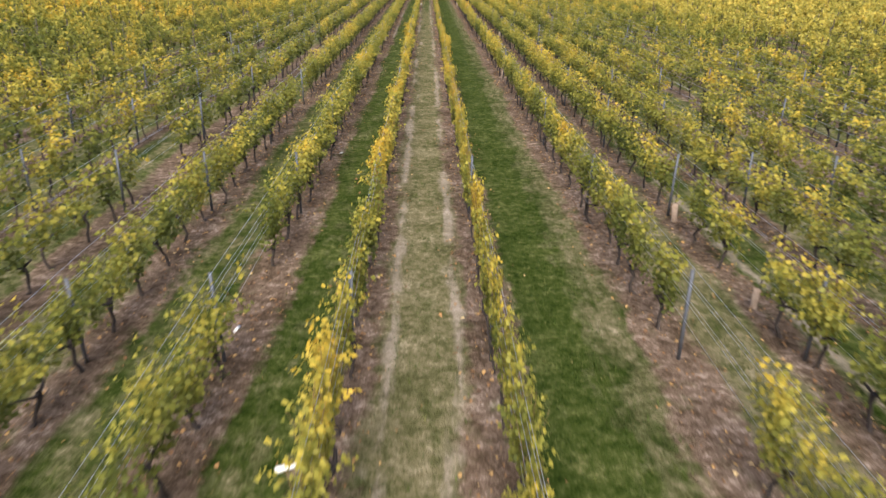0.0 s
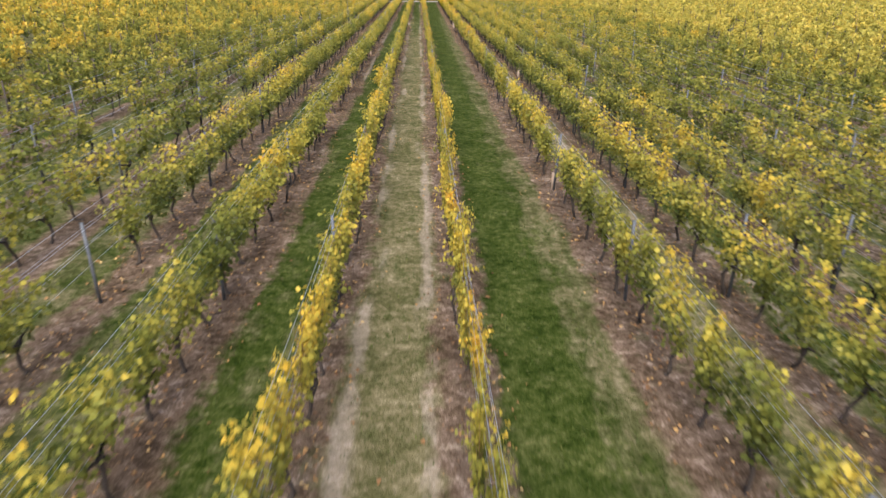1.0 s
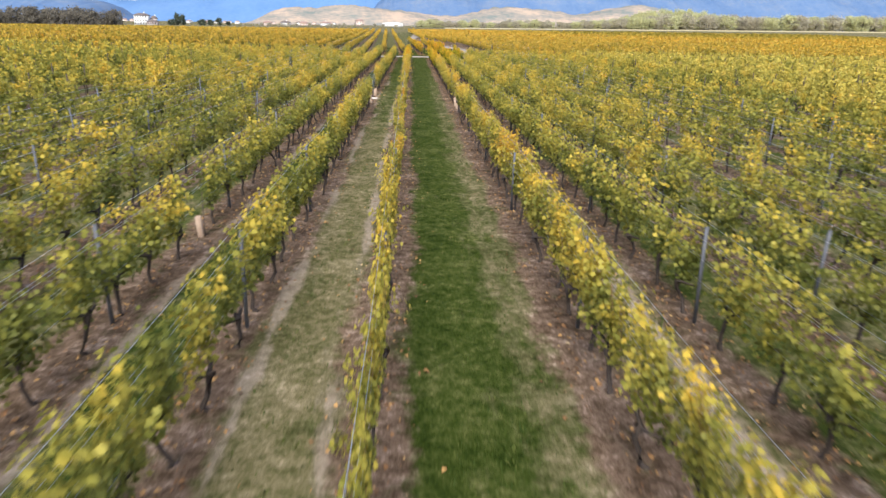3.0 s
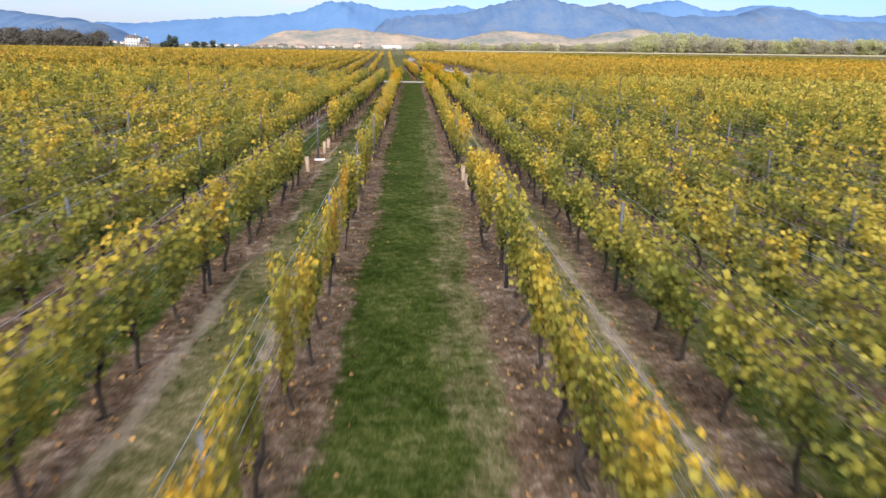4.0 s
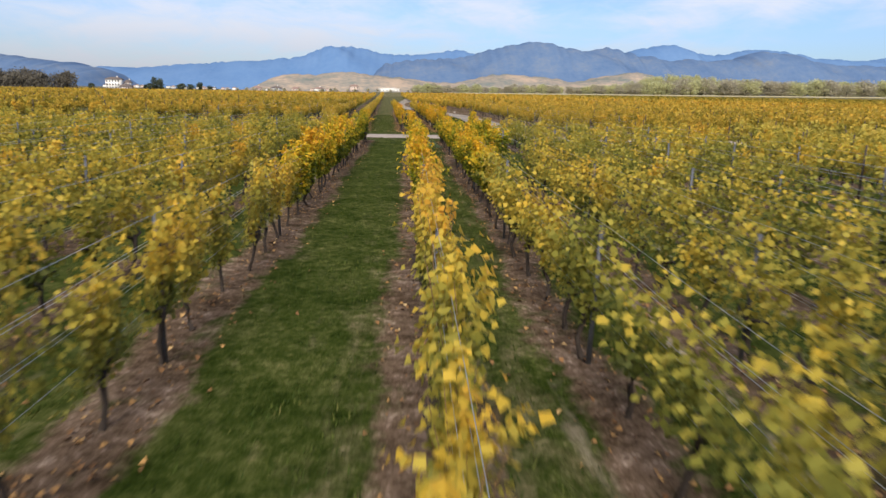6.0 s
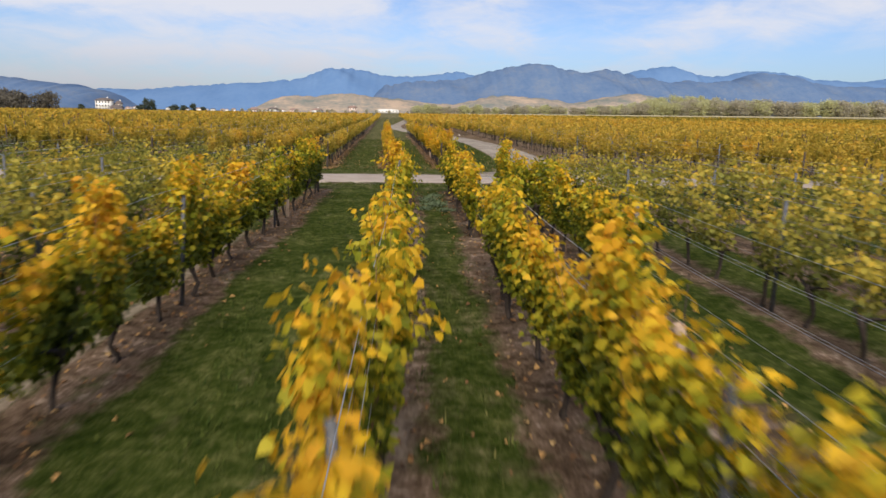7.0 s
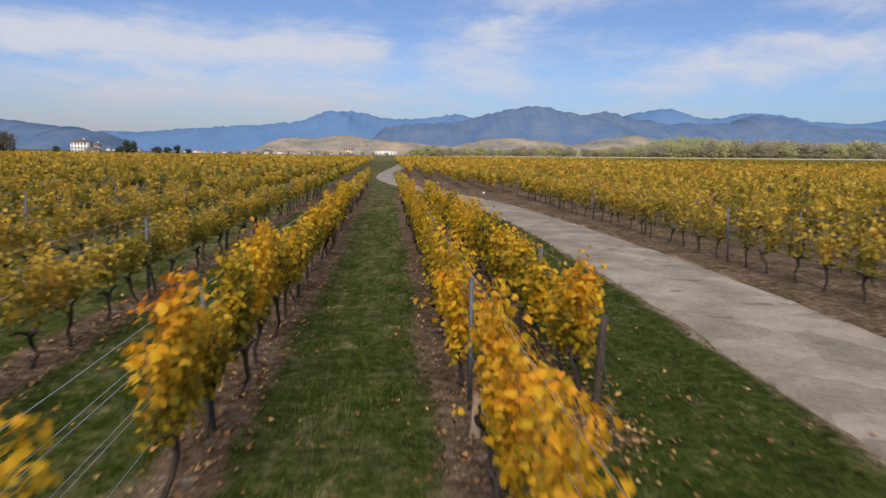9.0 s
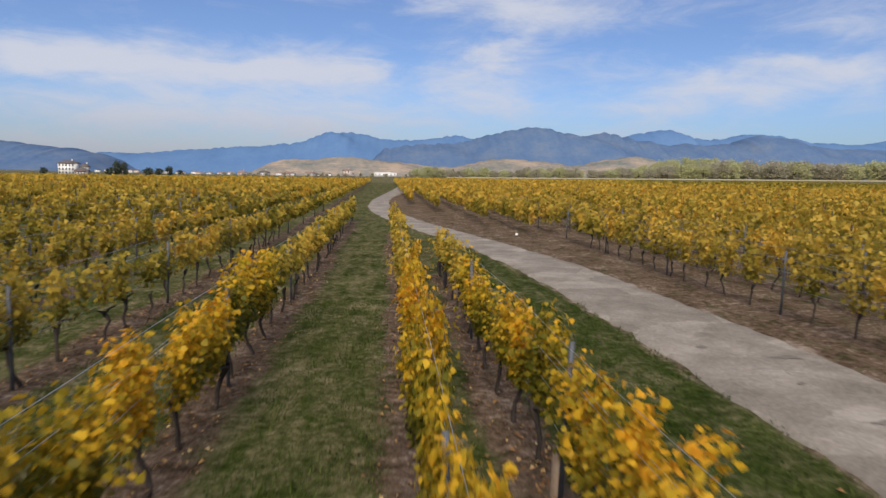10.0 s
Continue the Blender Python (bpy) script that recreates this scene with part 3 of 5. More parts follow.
def trunk_shape(rng, sides, height):
    """A bent, tapered vine trunk with a thick head and two short arms along the wire."""
    zs = np.array([-0.04, 0.06, 0.35, 0.65, 0.9, 1.0]) * height
    rad = np.array([0.052, 0.038, 0.033, 0.036, 0.06, 0.035])
    bend = np.cumsum(rng.normal(0, 0.045, (6, 2)), 0)
    bend -= bend[0]
    pieces = [tube(np.column_stack([bend, zs]), rad, sides)]
    if sides > 3:
        hx, hy = bend[4]
        for way in (-1, 1):
            arm = np.array([(hx, hy, zs[4]), (hx + rng.normal(0, 0.03), hy + way * 0.2, zs[4] + 0.08), (rng.normal(0, 0.02), hy + way * 0.40, zs[4] + rng.uniform(0.06, 0.14))])
            pieces.append(tube(arm, (0.034, 0.024, 0.012), 4))
    return merge(pieces)


def nearness(x, y):
    """Distance of a place from the stretch that the camera flies over."""
    d = np.hypot(np.maximum(np.abs(x - 1.5) - 1.5, 0), np.maximum(y - 200, 0))
    # the outer corners behind the start of the flight are never passed
    return np.where(y < 1.2 * np.abs(x) - 12, np.maximum(d, 62), d)


# stretches where vines are missing and the wires hang bare
GAPS = {CORE[0]: ((30, 33), (88, 91)), CORE[1]: ((9.3, 12.3), (18.1, 19.0), (46.6, 49.4), (56.1, 57.9), (71.7, 73.5)), CORE[2]: ((99.6, 108.3),), CORE[3]: ((94.9, 96.5), (101.4, 103.5)),
        CORE[4]: ((7, 9.5), (37.8, 39.6), (49.4, 51), (54.2, 57.0), (96.6, 101.4), (153.3, 154.5)), CORE[5]: ((10.8, 12.6), (15.5, 17.3), (60.6, 62.4), (150.2, 153.2)), CORE[6]: ((51, 53), (142, 147.5)),
        FAR_CORE[0]: ((180.2, 182.6),), FAR_CORE[1]: ((183.8, 185.4),)}


def vine_places(row, rng, step=1.4):
    y = np.arange(row.y0 + 0.55, row.y1 - 0.2, step)
    y = y + rng.normal(0, 0.10, len(y))
    ends = np.array([row.y0 + (0.75 if row in FAR_CORE else 0.45), row.y1 - 0.55])
    y = np.concatenate([y[(y > ends[0] + 0.7) & (y < ends[1] - 0.7)], ends])
    # gaps where vines have died, a few metres here and there
    weak = np.sin(y * 0.23 + rng.uniform(0, 6)) + np.sin(y * 0.61 + rng.uniform(0, 6)) > 1.55
    for lo, hi in GAPS.get(row, ()):
        y, weak = y[(y < lo) | (y > hi)], weak[(y < lo) | (y > hi)]
    y = y[((rng.random(len(y)) > (0.0 if row in CORE or row in FAR_CORE else 0.04)) & ~(weak & (abs(row.x0) > 8.5))) | (np.abs(y - ends[0]) < 0.01) | (np.abs(y - ends[1]) < 0.01)]
    return row.x(y) + rng.normal(0, 0.03, len(y)), y


SLIM = CORE[2:5]                                       # rows trimmed to a narrow hedge
LODS = ((0, 8, 20, 30, 0.098, 1.2), (8, 15, 12, 22, 0.128, 1.15), (15, 22, 11, 25, 0.138, 1.15), (22, 30, 9, 20, 0.172, 1.15), (30, 60, 7, 11, 0.270, 1.15), (60, 110, 5, 7, 0.43, 1.2), (110, 1e4, 4, 6, 0.66, 1.5))


def block(name, rows, leaf, label, seed, skip=None, low=0.60, slim=1.0, high=1.0, flop=0.10):
    """All vines of a block that are not things of their own, as one object: trunks and leaves, coarser far off."""
    rng = np.random.default_rng(seed)
    pieces, mats, sprays = [], [], []
    for row in rows:
        xs, ys = vine_places(row, rng)
        if skip is not None:
            ok = ~skip(row, ys)
            xs, ys = xs[ok], ys[ok]
        if not len(xs):
            continue
        d = nearness(xs, ys)
        for lo, hi, shoots, per, size, thick in LODS:
            sel = np.where((d >= lo) & (d < hi))[0]
            if lo == 110:
                sel = sel[::2]
            if not len(sel):
                continue
            side, along, up, face = canopy(rng, len(sel), shoots, per, thick * slim * (0.72 if row in SLIM else 1.0), low, high, 0.06 if row in SLIM else flop)
            px, py = xs[sel, None] + side, ys[sel, None] + along * (2.0 if lo == 110 else 1.0)
            pz = up + ground_z(px, py)
            v, f = leaf_cloud(rng, np.stack([px, py, pz], -1).reshape(-1, 3), size, face.ravel(), "far" if lo >= 15 else False)
            if lo >= 15:
                sprays.append((v, f))
                continue
            pieces.append((v, f))
            mats.append(np.zeros(len(f)))
        for i in np.where(d < 32)[0]:
            v, f = trunk_shape(rng, 5 if d[i] < 12 else 3, rng.uniform(0.56, 0.76))
            pieces.append((v + (xs[i], ys[i], float(ground_z(xs[i], ys[i]))), f))
            mats.append(np.ones(len(f)))
    v, f = merge(pieces)
    tv, tf = merge(sprays)
    me = quick_mesh(name, np.concatenate([v, tv]), [f, tf + len(v)], (leaf, BARK), np.concatenate(mats + [np.zeros(len(tf))]))
    return tagged(new(name, me), label, "grapevines", kind="stuff")


# ---------------------------------------------------------------- ground, road, track


def axis_lines(dense_from, dense_to, step, outs):
    mid = np.arange(dense_from, dense_to + 1e-6, step)
    return np.concatenate([np.array(outs[0]), mid, np.array(outs[1])])


def build_ground():
    gx = axis_lines(-26, 36, 0.31, ([-4900, -3000, -1800, -1000, -600, -400, -280, -200, -140, -100, -75, -60, -48, -40, -34, -30, -28],
                                   [38, 41, 45, 52, 62, 78, 105, 145, 200, 280, 400, 600, 1000, 1800, 3000, 4900]))
    gy = axis_lines(-10, 262, 0.65, ([-2000, -600, -200, -80, -40, -22, -14],
                                    [264, 268, 274, 282, 292, 305, 325, 350, 380, 420, 450, 480, 510, 540, 556, 562, 592, 600, 640, 800, 1100, 1600, 2400, 3400, 4900]))
    X, Y = np.meshgrid(gx, gy)
    rng = np.random.default_rng(3)
    soil = np.zeros_like(X)
    wob = 0.10 * np.sin(Y * 0.31) + 0.07 * np.sin(Y * 0.83 + 2) + 0.05 * np.sin(Y * 1.9)
    first = (Y < NEAR_END + 0.5)
    for k, row in enumerate(CORE + LEFT + RIGHT):
        d = X - row.x(Y)
        wide = 0.62 + 0.12 * np.sin(k * 2.1)
        soil = np.maximum(soil, np.where(first, 0.80 * (1 - smooth(np.abs(d + wob), wide - 0.36, wide + 0.22)), 0))
    # mown alleys: green ones and dry ones take turns, and the green wins towards the road
    e = [row.x(Y) for row in CORE]
    alley = np.full_like(X, 0.52)
    for a, b, value in ((1, 2, 0.30), (2, 3, 0.80), (3, 4, 0.22), (4, 5, 0.74), (0, 1, 0.45), (5, 6, 0.40)):
        alley = np.where((X > e[a]) & (X < e[b]), value, alley)
    # the wide green alley is worn and dry along one side
    alley = np.where((X > e[3]) & (X < e[4]), 0.12 + 0.52 * smooth(X - e[3], 1.4, 2.4), alley)
    alley = np.where((X > e[2]) & (X < e[3]), alley * (1 - 0.4 * smooth(Y, 80, 100)), alley)
    late = smooth(Y, 95, 140)
    alley = alley * (1 - 0.75 * late) + 0.12 * late
    dry = np.where(first, alley, 0.36 + 0.09 * (1 - smooth(Y, 176, 182)) - 0.14 * smooth(Y, 178, 184) * smooth(X, 4.5, 6.0) + 0.20 * smooth(Y, 188, 202))
    # pale trodden lines along the edges of the bare strips: row, offset, from y, to y
    pale = np.zeros_like(X)
    for k, off, y0, y1 in ((3, -0.66, -10, 118), (2, 0.62, -10, 62), (2, 0.45, 60, 130), (5, -0.62, 30, 128), (4, 0.36, 128, 164), (3, -0.60, 128, 164), (1, 0.55, 56, 120), (5, 0.62, -10, 40), (4, 1.05, 40, 75), (6, -0.6, 90, 164)):
        along = smooth(Y, y0, y0 + 6) * (1 - smooth(Y, y1 - 6, y1))
        pale = np.maximum(pale, along * 0.80 * np.exp(-((X - e[k] - off + 0.6 * wob) / 0.17) ** 2))
    pale = np.where(first, pale, 0)
    pale = np.maximum(pale, 0.85 * np.exp(-((Y - road_y(X) + ROAD_HALF + 0.24) / 0.20) ** 2) * (np.abs(X) < 60))
    far = (Y > 172.5)
    for row in FAR_CORE + FAR_LEFT[:30] + FAR_RIGHT[:34]:
        d = np.abs(X - row.x(Y) + wob)
        soil = np.maximum(soil, np.where(far & (Y > row.y0 - 0.5) & (Y < row.y1), (1 - smooth(d, 0.22, 0.78)) * 0.82, 0))
    soil = np.where((X < -27) | (X > 37), np.where(Y < NEAR_END, 0.38, 0.34), soil)
    td = track_distance(X, Y)
    tx = np.interp(Y, TRACK_LINE[:, 1], TRACK_LINE[:, 0])
    right = (X > tx) & far & (Y > 175)
    soil = np.maximum(soil, np.where(right & (X < 17 - 0.034 * (Y - 174)), 0.70, 0))
    soil = np.maximum(soil, np.where(right & (X < 60), 0.58, 0))
    # worn margins of road and track, a worn patch inside the bend
    verge = np.minimum(td, np.abs(Y - road_y(X)) - ROAD_HALF)
    pale = np.maximum(pale, 0.55 * (1 - smooth(verge, 0.1, 0.3 + 0.6 * (1 - smooth(Y, 174, 182)))) * (Y > 171) * (Y < 300) * (X < 40))
    soil = np.maximum(soil, 0.55 * (1 - smooth(verge, 0.05, 0.5)) * (Y > 164) * (Y < 300))
    dry = np.where((Y > 164) & (Y < 300), np.maximum(dry, 0.70 * (1 - smooth(verge, 0.05, 0.5 + 0.9 * smooth(Y, 170, 172) * (1 - smooth(Y, 176, 184))))), dry)
    # a pale stubble strip before the far woods
    dry = np.where(Y > 425, 1.0, dry)
    soil = np.where(Y > 440, 0.0, soil)
    Z = ground_z(X, Y) + 0.022 * rng.normal(0, 1, X.shape) * (np.abs(X) < 36) * (Y < 262)
    Z = np.where(np.abs(Y - road_y(X)) < ROAD_HALF + 0.1, -0.04, Z)
    Z = np.where(td < 0.1, np.minimum(Z, ground_z(X, Y) - 0.04), Z)
    me = quick_mesh("ground", np.stack([X, Y, Z], -1).reshape(-1, 3), [grid_faces(*X.shape)], (GROUND,), smooth_shade=True)
    for name, arr in (("soil", soil), ("dry", dry), ("pale", pale)):
        a = me.attributes.new(name, "FLOAT", "POINT")
        a.data.foreach_set("value", arr.astype(np.float32).ravel())
    return tagged(new("ground", me), "mown grass alleys and bare brown soil under vines", "ground", kind="structure")


ground = build_ground()


def ribbon(name, line, label, category, mat, thick=0.07, seed=1, across=14):
    """A made surface along a line of x, y, half width, with ragged edges that dip into the ground."""
    rng = np.random.default_rng(seed)
    d = unit(np.gradient(line[:, :2], axis=0))
    nrm = np.stack([d[:, 1], -d[:, 0]], 1)
    s = np.linspace(-1, 1, across)
    n = len(line)
    rag = np.stack([np.convolve(rng.normal(0, 0.13, n + 4), np.ones(5) / 5, "valid") for _ in range(2)], 1) + rng.normal(0, 0.018, (n, 2))
    off = s[None] * line[:, 2:3]
    for col, k in ((0, 0), (1, 0), (-2, 1), (-1, 1)):
        off[:, col] += rag[:, k]
    off[:, 1] = off[:, 0] + 0.10
    off[:, -2] = off[:, -1] - 0.10
    x = line[:, 0:1] + nrm[:, 0:1] * off
    y = line[:, 1:2] + nrm[:, 1:2] * off
    z = ground_z(x, y) + 0.012 + 0.02 * (1 - np.abs(s[None]) ** 4) + rng.normal(0, 0.0012, x.shape)
    z[:, 0] -= thick
    z[:, -1] -= thick
    me = quick_mesh(name, np.stack([x, y, z], -1).reshape(-1, 3), [grid_faces(n, across)], (mat,), smooth_shade=True)
    return tagged(new(name, me), label, category, kind="structure")


road_line = np.array([(x, float(road_y(x)), ROAD_HALF) for x in np.arange(-140, 160, 0.3)])
ribbon("road", road_line, "pale worn concrete farm road between vine blocks", "road", GRAVEL, seed=5)


def even(line, step):
    """The line again, in even steps of its length."""
    run = np.concatenate([[0], np.cumsum(np.hypot(*np.diff(line[:, :2], axis=0).T))])
    at = np.arange(0, run[-1], step)
    return np.stack([np.interp(at, run, line[:, k]) for k in range(3)], 1)


track = ribbon("track", even(spline(TRACK, 40), 0.35), "pale gravel farm track with worn patches", "track", STONE, seed=6)
track.location.z = 0.006


def drain():
    """A narrow drain joint across the mouth of the track, choked with dark soil: a ragged low ridge of varying width."""
    rng = np.random.default_rng(52)
    x = np.arange(5.55, 10.1, 0.07)
    n = len(x)
    mid = 171.46 + 0.035 * (x - 5.5) + 0.16 * np.exp(-(x - 5.5) / 0.35) * -1.0 + 0.02 * np.sin(x * 3.1) + rng.normal(0, 0.007, n)
    wide = 0.045 + 0.035 * np.abs(np.sin(x * 1.7 + 0.5)) + np.abs(rng.normal(0, 0.018, n)) + 0.05 * np.exp(-((x - 5.9) / 0.35) ** 2)
    wide *= 1.7 * smooth(x, 5.5, 5.8) * (1 - smooth(x, 9.7, 10.08)) + 0.08
    rings = np.stack([np.stack([x, mid + s * wide, np.full(n, z) + rng.normal(0, 0.004, n)], 1) for s, z in ((-1.25, 0.005), (-0.8, 0.048), (0.0, 0.060), (0.8, 0.048), (1.25, 0.005))], 1)
    me = quick_mesh("drain_channel", rings.reshape(-1, 3), [grid_faces(n, 5)], (SOIL_AND_SHADOW,), smooth_shade=True)
    return tagged(new("drain_channel", me), "narrow drain joint choked with dark soil across the track", "drain", kind="structure")


drain()


def road_edge_shadow(y, seed):
    """Low dark strip for the shadow along the slab's edge, broken here and there."""
    rng = np.random.default_rng(seed)
    pieces, x = [], -60.0
    while x < 60:
        long = rng.uniform(0.8, 2.2)
        dy, h = rng.normal(0, 0.03), rng.uniform(0.020, 0.036)
        pieces.append(box(x, x + long, y + dy - 0.035, y + dy + 0.03, -0.06, h))
        x += long + (rng.uniform(0.1, 0.7) if rng.random() < 0.4 else 0.012)
    v, f = merge(pieces)
    v[:, 1] += road_y(v[:, 0])
    tagged(new("road_edge_shadow", quick_mesh("road_edge_shadow", v, [f], (SOIL_AND_SHADOW,))), "low dark strip for the slab edge's shadow along the road", "edging", kind="structure")


road_edge_shadow(-ROAD_HALF - 0.03, 57)


def drain_cover():
    """A cast cover let into the track, ribbed, in a low frame."""
    cover = thing("drain_cover", "greenish grey cast drain cover in the track", "drain cover", "", (10.52, 177.35, 0.034), -14)
    v, f = merge([box(-0.36, 0.36, -0.15, -0.11, -0.03, 0.02), box(-0.36, 0.36, 0.11, 0.15, -0.03, 0.02), box(-0.36, -0.32, -0.11, 0.11, -0.03, 0.02), box(0.32, 0.36, -0.11, 0.11, -0.03, 0.02)])
    part("frame", quick_mesh("frame", v, [f], (MOSS,)), cover)
    v, f = merge([box(-0.32, 0.32, -0.11, 0.11, -0.03, 0.006)] + [box(-0.30 + 0.1 * k, -0.26 + 0.1 * k, -0.09, 0.09, 0.0, 0.013) for k in range(6)])
    part("lid", quick_mesh("lid", v, [f], (MOSS,)), cover)


drain_cover()


def worn_patches():
    """Shallow dark scabs where the track's surface has broken up."""
    rng = np.random.default_rng(55)
    pieces = []
    spots = [(10.04, 182.2), (11.2, 181.0), (7.6, 172.6), (9.2, 173.6), (10.9, 174.9), (12.1, 186.5), (10.4, 190.3), (11.6, 194.5), (10.2, 199.0), (11.9, 203.0), (10.8, 206.5), (10.1, 209.0), (11.5, 188.4), (12.0, 191.6), (10.6, 193.0), (11.9, 197.0), (11.2, 200.6), (10.9, 204.6), (11.5, 208.2), (12.3, 183.5), (11.9, 179.5)]
    for x, y in spots:
        a = np.arange(10) * math.pi / 5
        r = rng.uniform(0.35, 1.5, 10)
        w, d = rng.uniform(0.14, 0.40), rng.uniform(0.06, 0.16)
        ring = np.column_stack([x + w * r * np.cos(a), y + d * r * np.sin(a), np.full(10, 0.045)])
        inner = np.column_stack([x + 0.5 * w * r * np.cos(a), y + 0.5 * d * r * np.sin(a), np.full(10, 0.043)])
        pieces.append((np.concatenate([ring, inner]), np.concatenate([grid_faces(2, 10, True), np.array([(10, 11, 12, 13), (10, 13, 14, 19), (14, 15, 18, 19), (15, 16, 17, 18)])])))
    v, f = merge(pieces)
    tagged(new("worn_patches", quick_mesh("worn_patches", v, [f], (SCAB,))), "dark broken scabs in the pale track surface", "road damage", kind="structure")


worn_patches()

# ---------------------------------------------------------------- vines

SINGLE = {CORE[2]: (4.0, 60.0), CORE[3]: (4.0, 166.0), CORE[4]: (60.0, 166.0), CORE[5]: (136.0, 166.0), CORE[6]: (147.0, 166.0), FAR_CORE[0]: (170.0, 211.0), FAR_CORE[1]: (170.0, 211.0), FAR_CORE[2]: (170.0, 211.0)}


def is_single(row, y):
    lo, hi = SINGLE.get(row, (1.0, 0.0))
    return (y > lo) & (y < hi)


block("grapevines_first_block", CORE + LEFT + RIGHT[:7], LEAF_NEAR, "rows of green and yellow autumn grapevines on wires", 11, is_single, 0.55, 1.0, 1.0, 0.34)
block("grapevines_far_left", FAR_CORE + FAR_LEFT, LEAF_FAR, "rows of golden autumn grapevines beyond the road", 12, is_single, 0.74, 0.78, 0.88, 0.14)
block("grapevines_gold_variety", RIGHT[7:], LEAF_PALE, "rows of a paler golden grape variety in autumn", 14)
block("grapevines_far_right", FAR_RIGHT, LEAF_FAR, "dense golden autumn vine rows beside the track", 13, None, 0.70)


def vine_model(seed, leaf, label, low, shoots=18, per=25, size=0.112, thick=0.72, high=1.0):
    """A grapevine on its own: trunk with arms, canes and foliage."""
    rng = np.random.default_rng(seed)
    vine = thing("grapevine", label, "grapevine", "vines along the flight", (0, 0, -50))
    v, f = trunk_shape(rng, 7, rng.uniform(0.58, 0.76))
    part("trunk", quick_mesh("trunk", v, [f], (BARK,), smooth_shade=True), vine, "dark bent bark trunk")
    side, along, up, face = canopy(rng, 1, shoots, per, thick, low, high)
    c = np.stack([side, along, up], -1)[0]
    v, f = leaf_cloud(rng, c, size, face[0], leaf is not LEAF_BRIGHT)
    tagged(part("foliage", quick_mesh("foliage", v, [f], (leaf,)), vine), kind="stuff")
    canes = []
    for i in range(9):
        y = rng.uniform(-0.55, 0.55)
        top = rng.uniform(1.35, 1.95)
        lean, sway = rng.normal(0, 0.12), rng.normal(0, 0.15)
        canes.append(tube([(0, y, 0.78), (lean * 0.4, y + sway * 0.4, 0.5 * (0.78 + top)), (lean, y + sway, top)], (0.006, 0.005, 0.003), 3))
    v, f = merge(canes)
    tagged(part("cane_growth", quick_mesh("cane_growth", v, [f], (CANE,)), vine), kind="stuff")
    return vine


def repeat(ob, m):
    """A copy whose pose and size are those of m alone."""
    return copy_thing(ob, m @ Matrix.Diagonal((1 / ob.scale.x, 1 / ob.scale.y, 1 / ob.scale.z, 1)))


def plant_singles():
    models = {0: [vine_model(100 + i, LEAF_BRIGHT, "bushy grapevine with green and yellow autumn leaves on wires", 0.58, 24, 36, 0.092, 0.66, 1.05) for i in range(12)],
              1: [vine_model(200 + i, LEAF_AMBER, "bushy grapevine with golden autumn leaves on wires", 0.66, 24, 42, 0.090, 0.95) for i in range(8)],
              2: [vine_model(120 + i, LEAF_MIXED, "dense grapevine with green and yellow autumn leaves on wires", 0.46, 28, 50, 0.090, 0.80, 1.10) for i in range(8)]}
    rng = np.random.default_rng(5)
    used = set()
    for row in SINGLE:
        xs, ys = vine_places(row, rng)
        ok = is_single(row, ys)
        for x, y in zip(xs[ok], ys[ok]):
            kind = 1 if row.y0 > 170 else 2 if y > 134 else 0
            i = int(rng.integers(len(models[kind])))
            slim = 0.72 if row is FAR_CORE[1] and y > 190 else 0.64 if row is CORE[3] and y < 92 else 0.85 if row is CORE[3] and y < 134 else 1.0
            m = pose(x, y, 0, rng.normal(0, 2), rng.normal(0, 3), 180 * int(rng.integers(2)) + rng.normal(0, 4)) @ Matrix.Diagonal((slim * rng.uniform(0.85, 1.15), 1, rng.uniform(0.87, 1.09), 1))
            if (kind, i) not in used:
                used.add((kind, i))
                models[kind][i].matrix_basis = m
            else:
                repeat(models[kind][i], m)


plant_singles()

# ---------------------------------------------------------------- trellis


def post_mesh(height=1.72):
    """A folded steel profile with lips and notches for the wires."""
    w, d, t = 0.028, 0.018, 0.003
    pieces = [box(-w, w, -d, -d + t, -0.05, height), box(-w, -w + t, -d, d, -0.05, height), box(w - t, w, -d, d, -0.05, height),
              ]
    v, f = merge(pieces)
    return quick_mesh("post", v, [f], (STEEL,))


def round_post_mesh(height, radius):
    zs = np.linspace(-0.05, height, 7)
    v, f = tube(np.column_stack([0.004 * np.sin(zs * 4), 0.004 * np.cos(zs * 5), zs]), radius * np.linspace(1.06, 0.94, 7), 9)
    v = np.vstack([v, [(0, 0, height)]])
    n = len(v)
    cap = np.array([(n - 10 + i, n - 10 + (i + 1) % 9, n - 1) for i in range(9)])
    return quick_mesh("end_post", v, [f, cap], (WOOD,), smooth_shade=False)


STEEL_POST, END_POST = post_mesh(), round_post_mesh(1.45, 0.05)


def wire_mesh(row, y0, y1, z, off, seed):
    rng = np.random.default_rng(seed)
    y = np.arange(y0, y1, 1.8)
    sag = 0.035 * np.abs(np.sin((y - 9.7) / 7.25 * math.pi))
    x = row.x(y) + off + 0.01 * np.sin(y * 0.8 + seed)
    p = np.stack([x, y, z - sag + ground_z(x, y) + rng.normal(0, 0.004, len(y))], 1)
    v, f = tube(p, 0.0032, 3)
    return quick_mesh("wire", v, [f], (WIRE,))


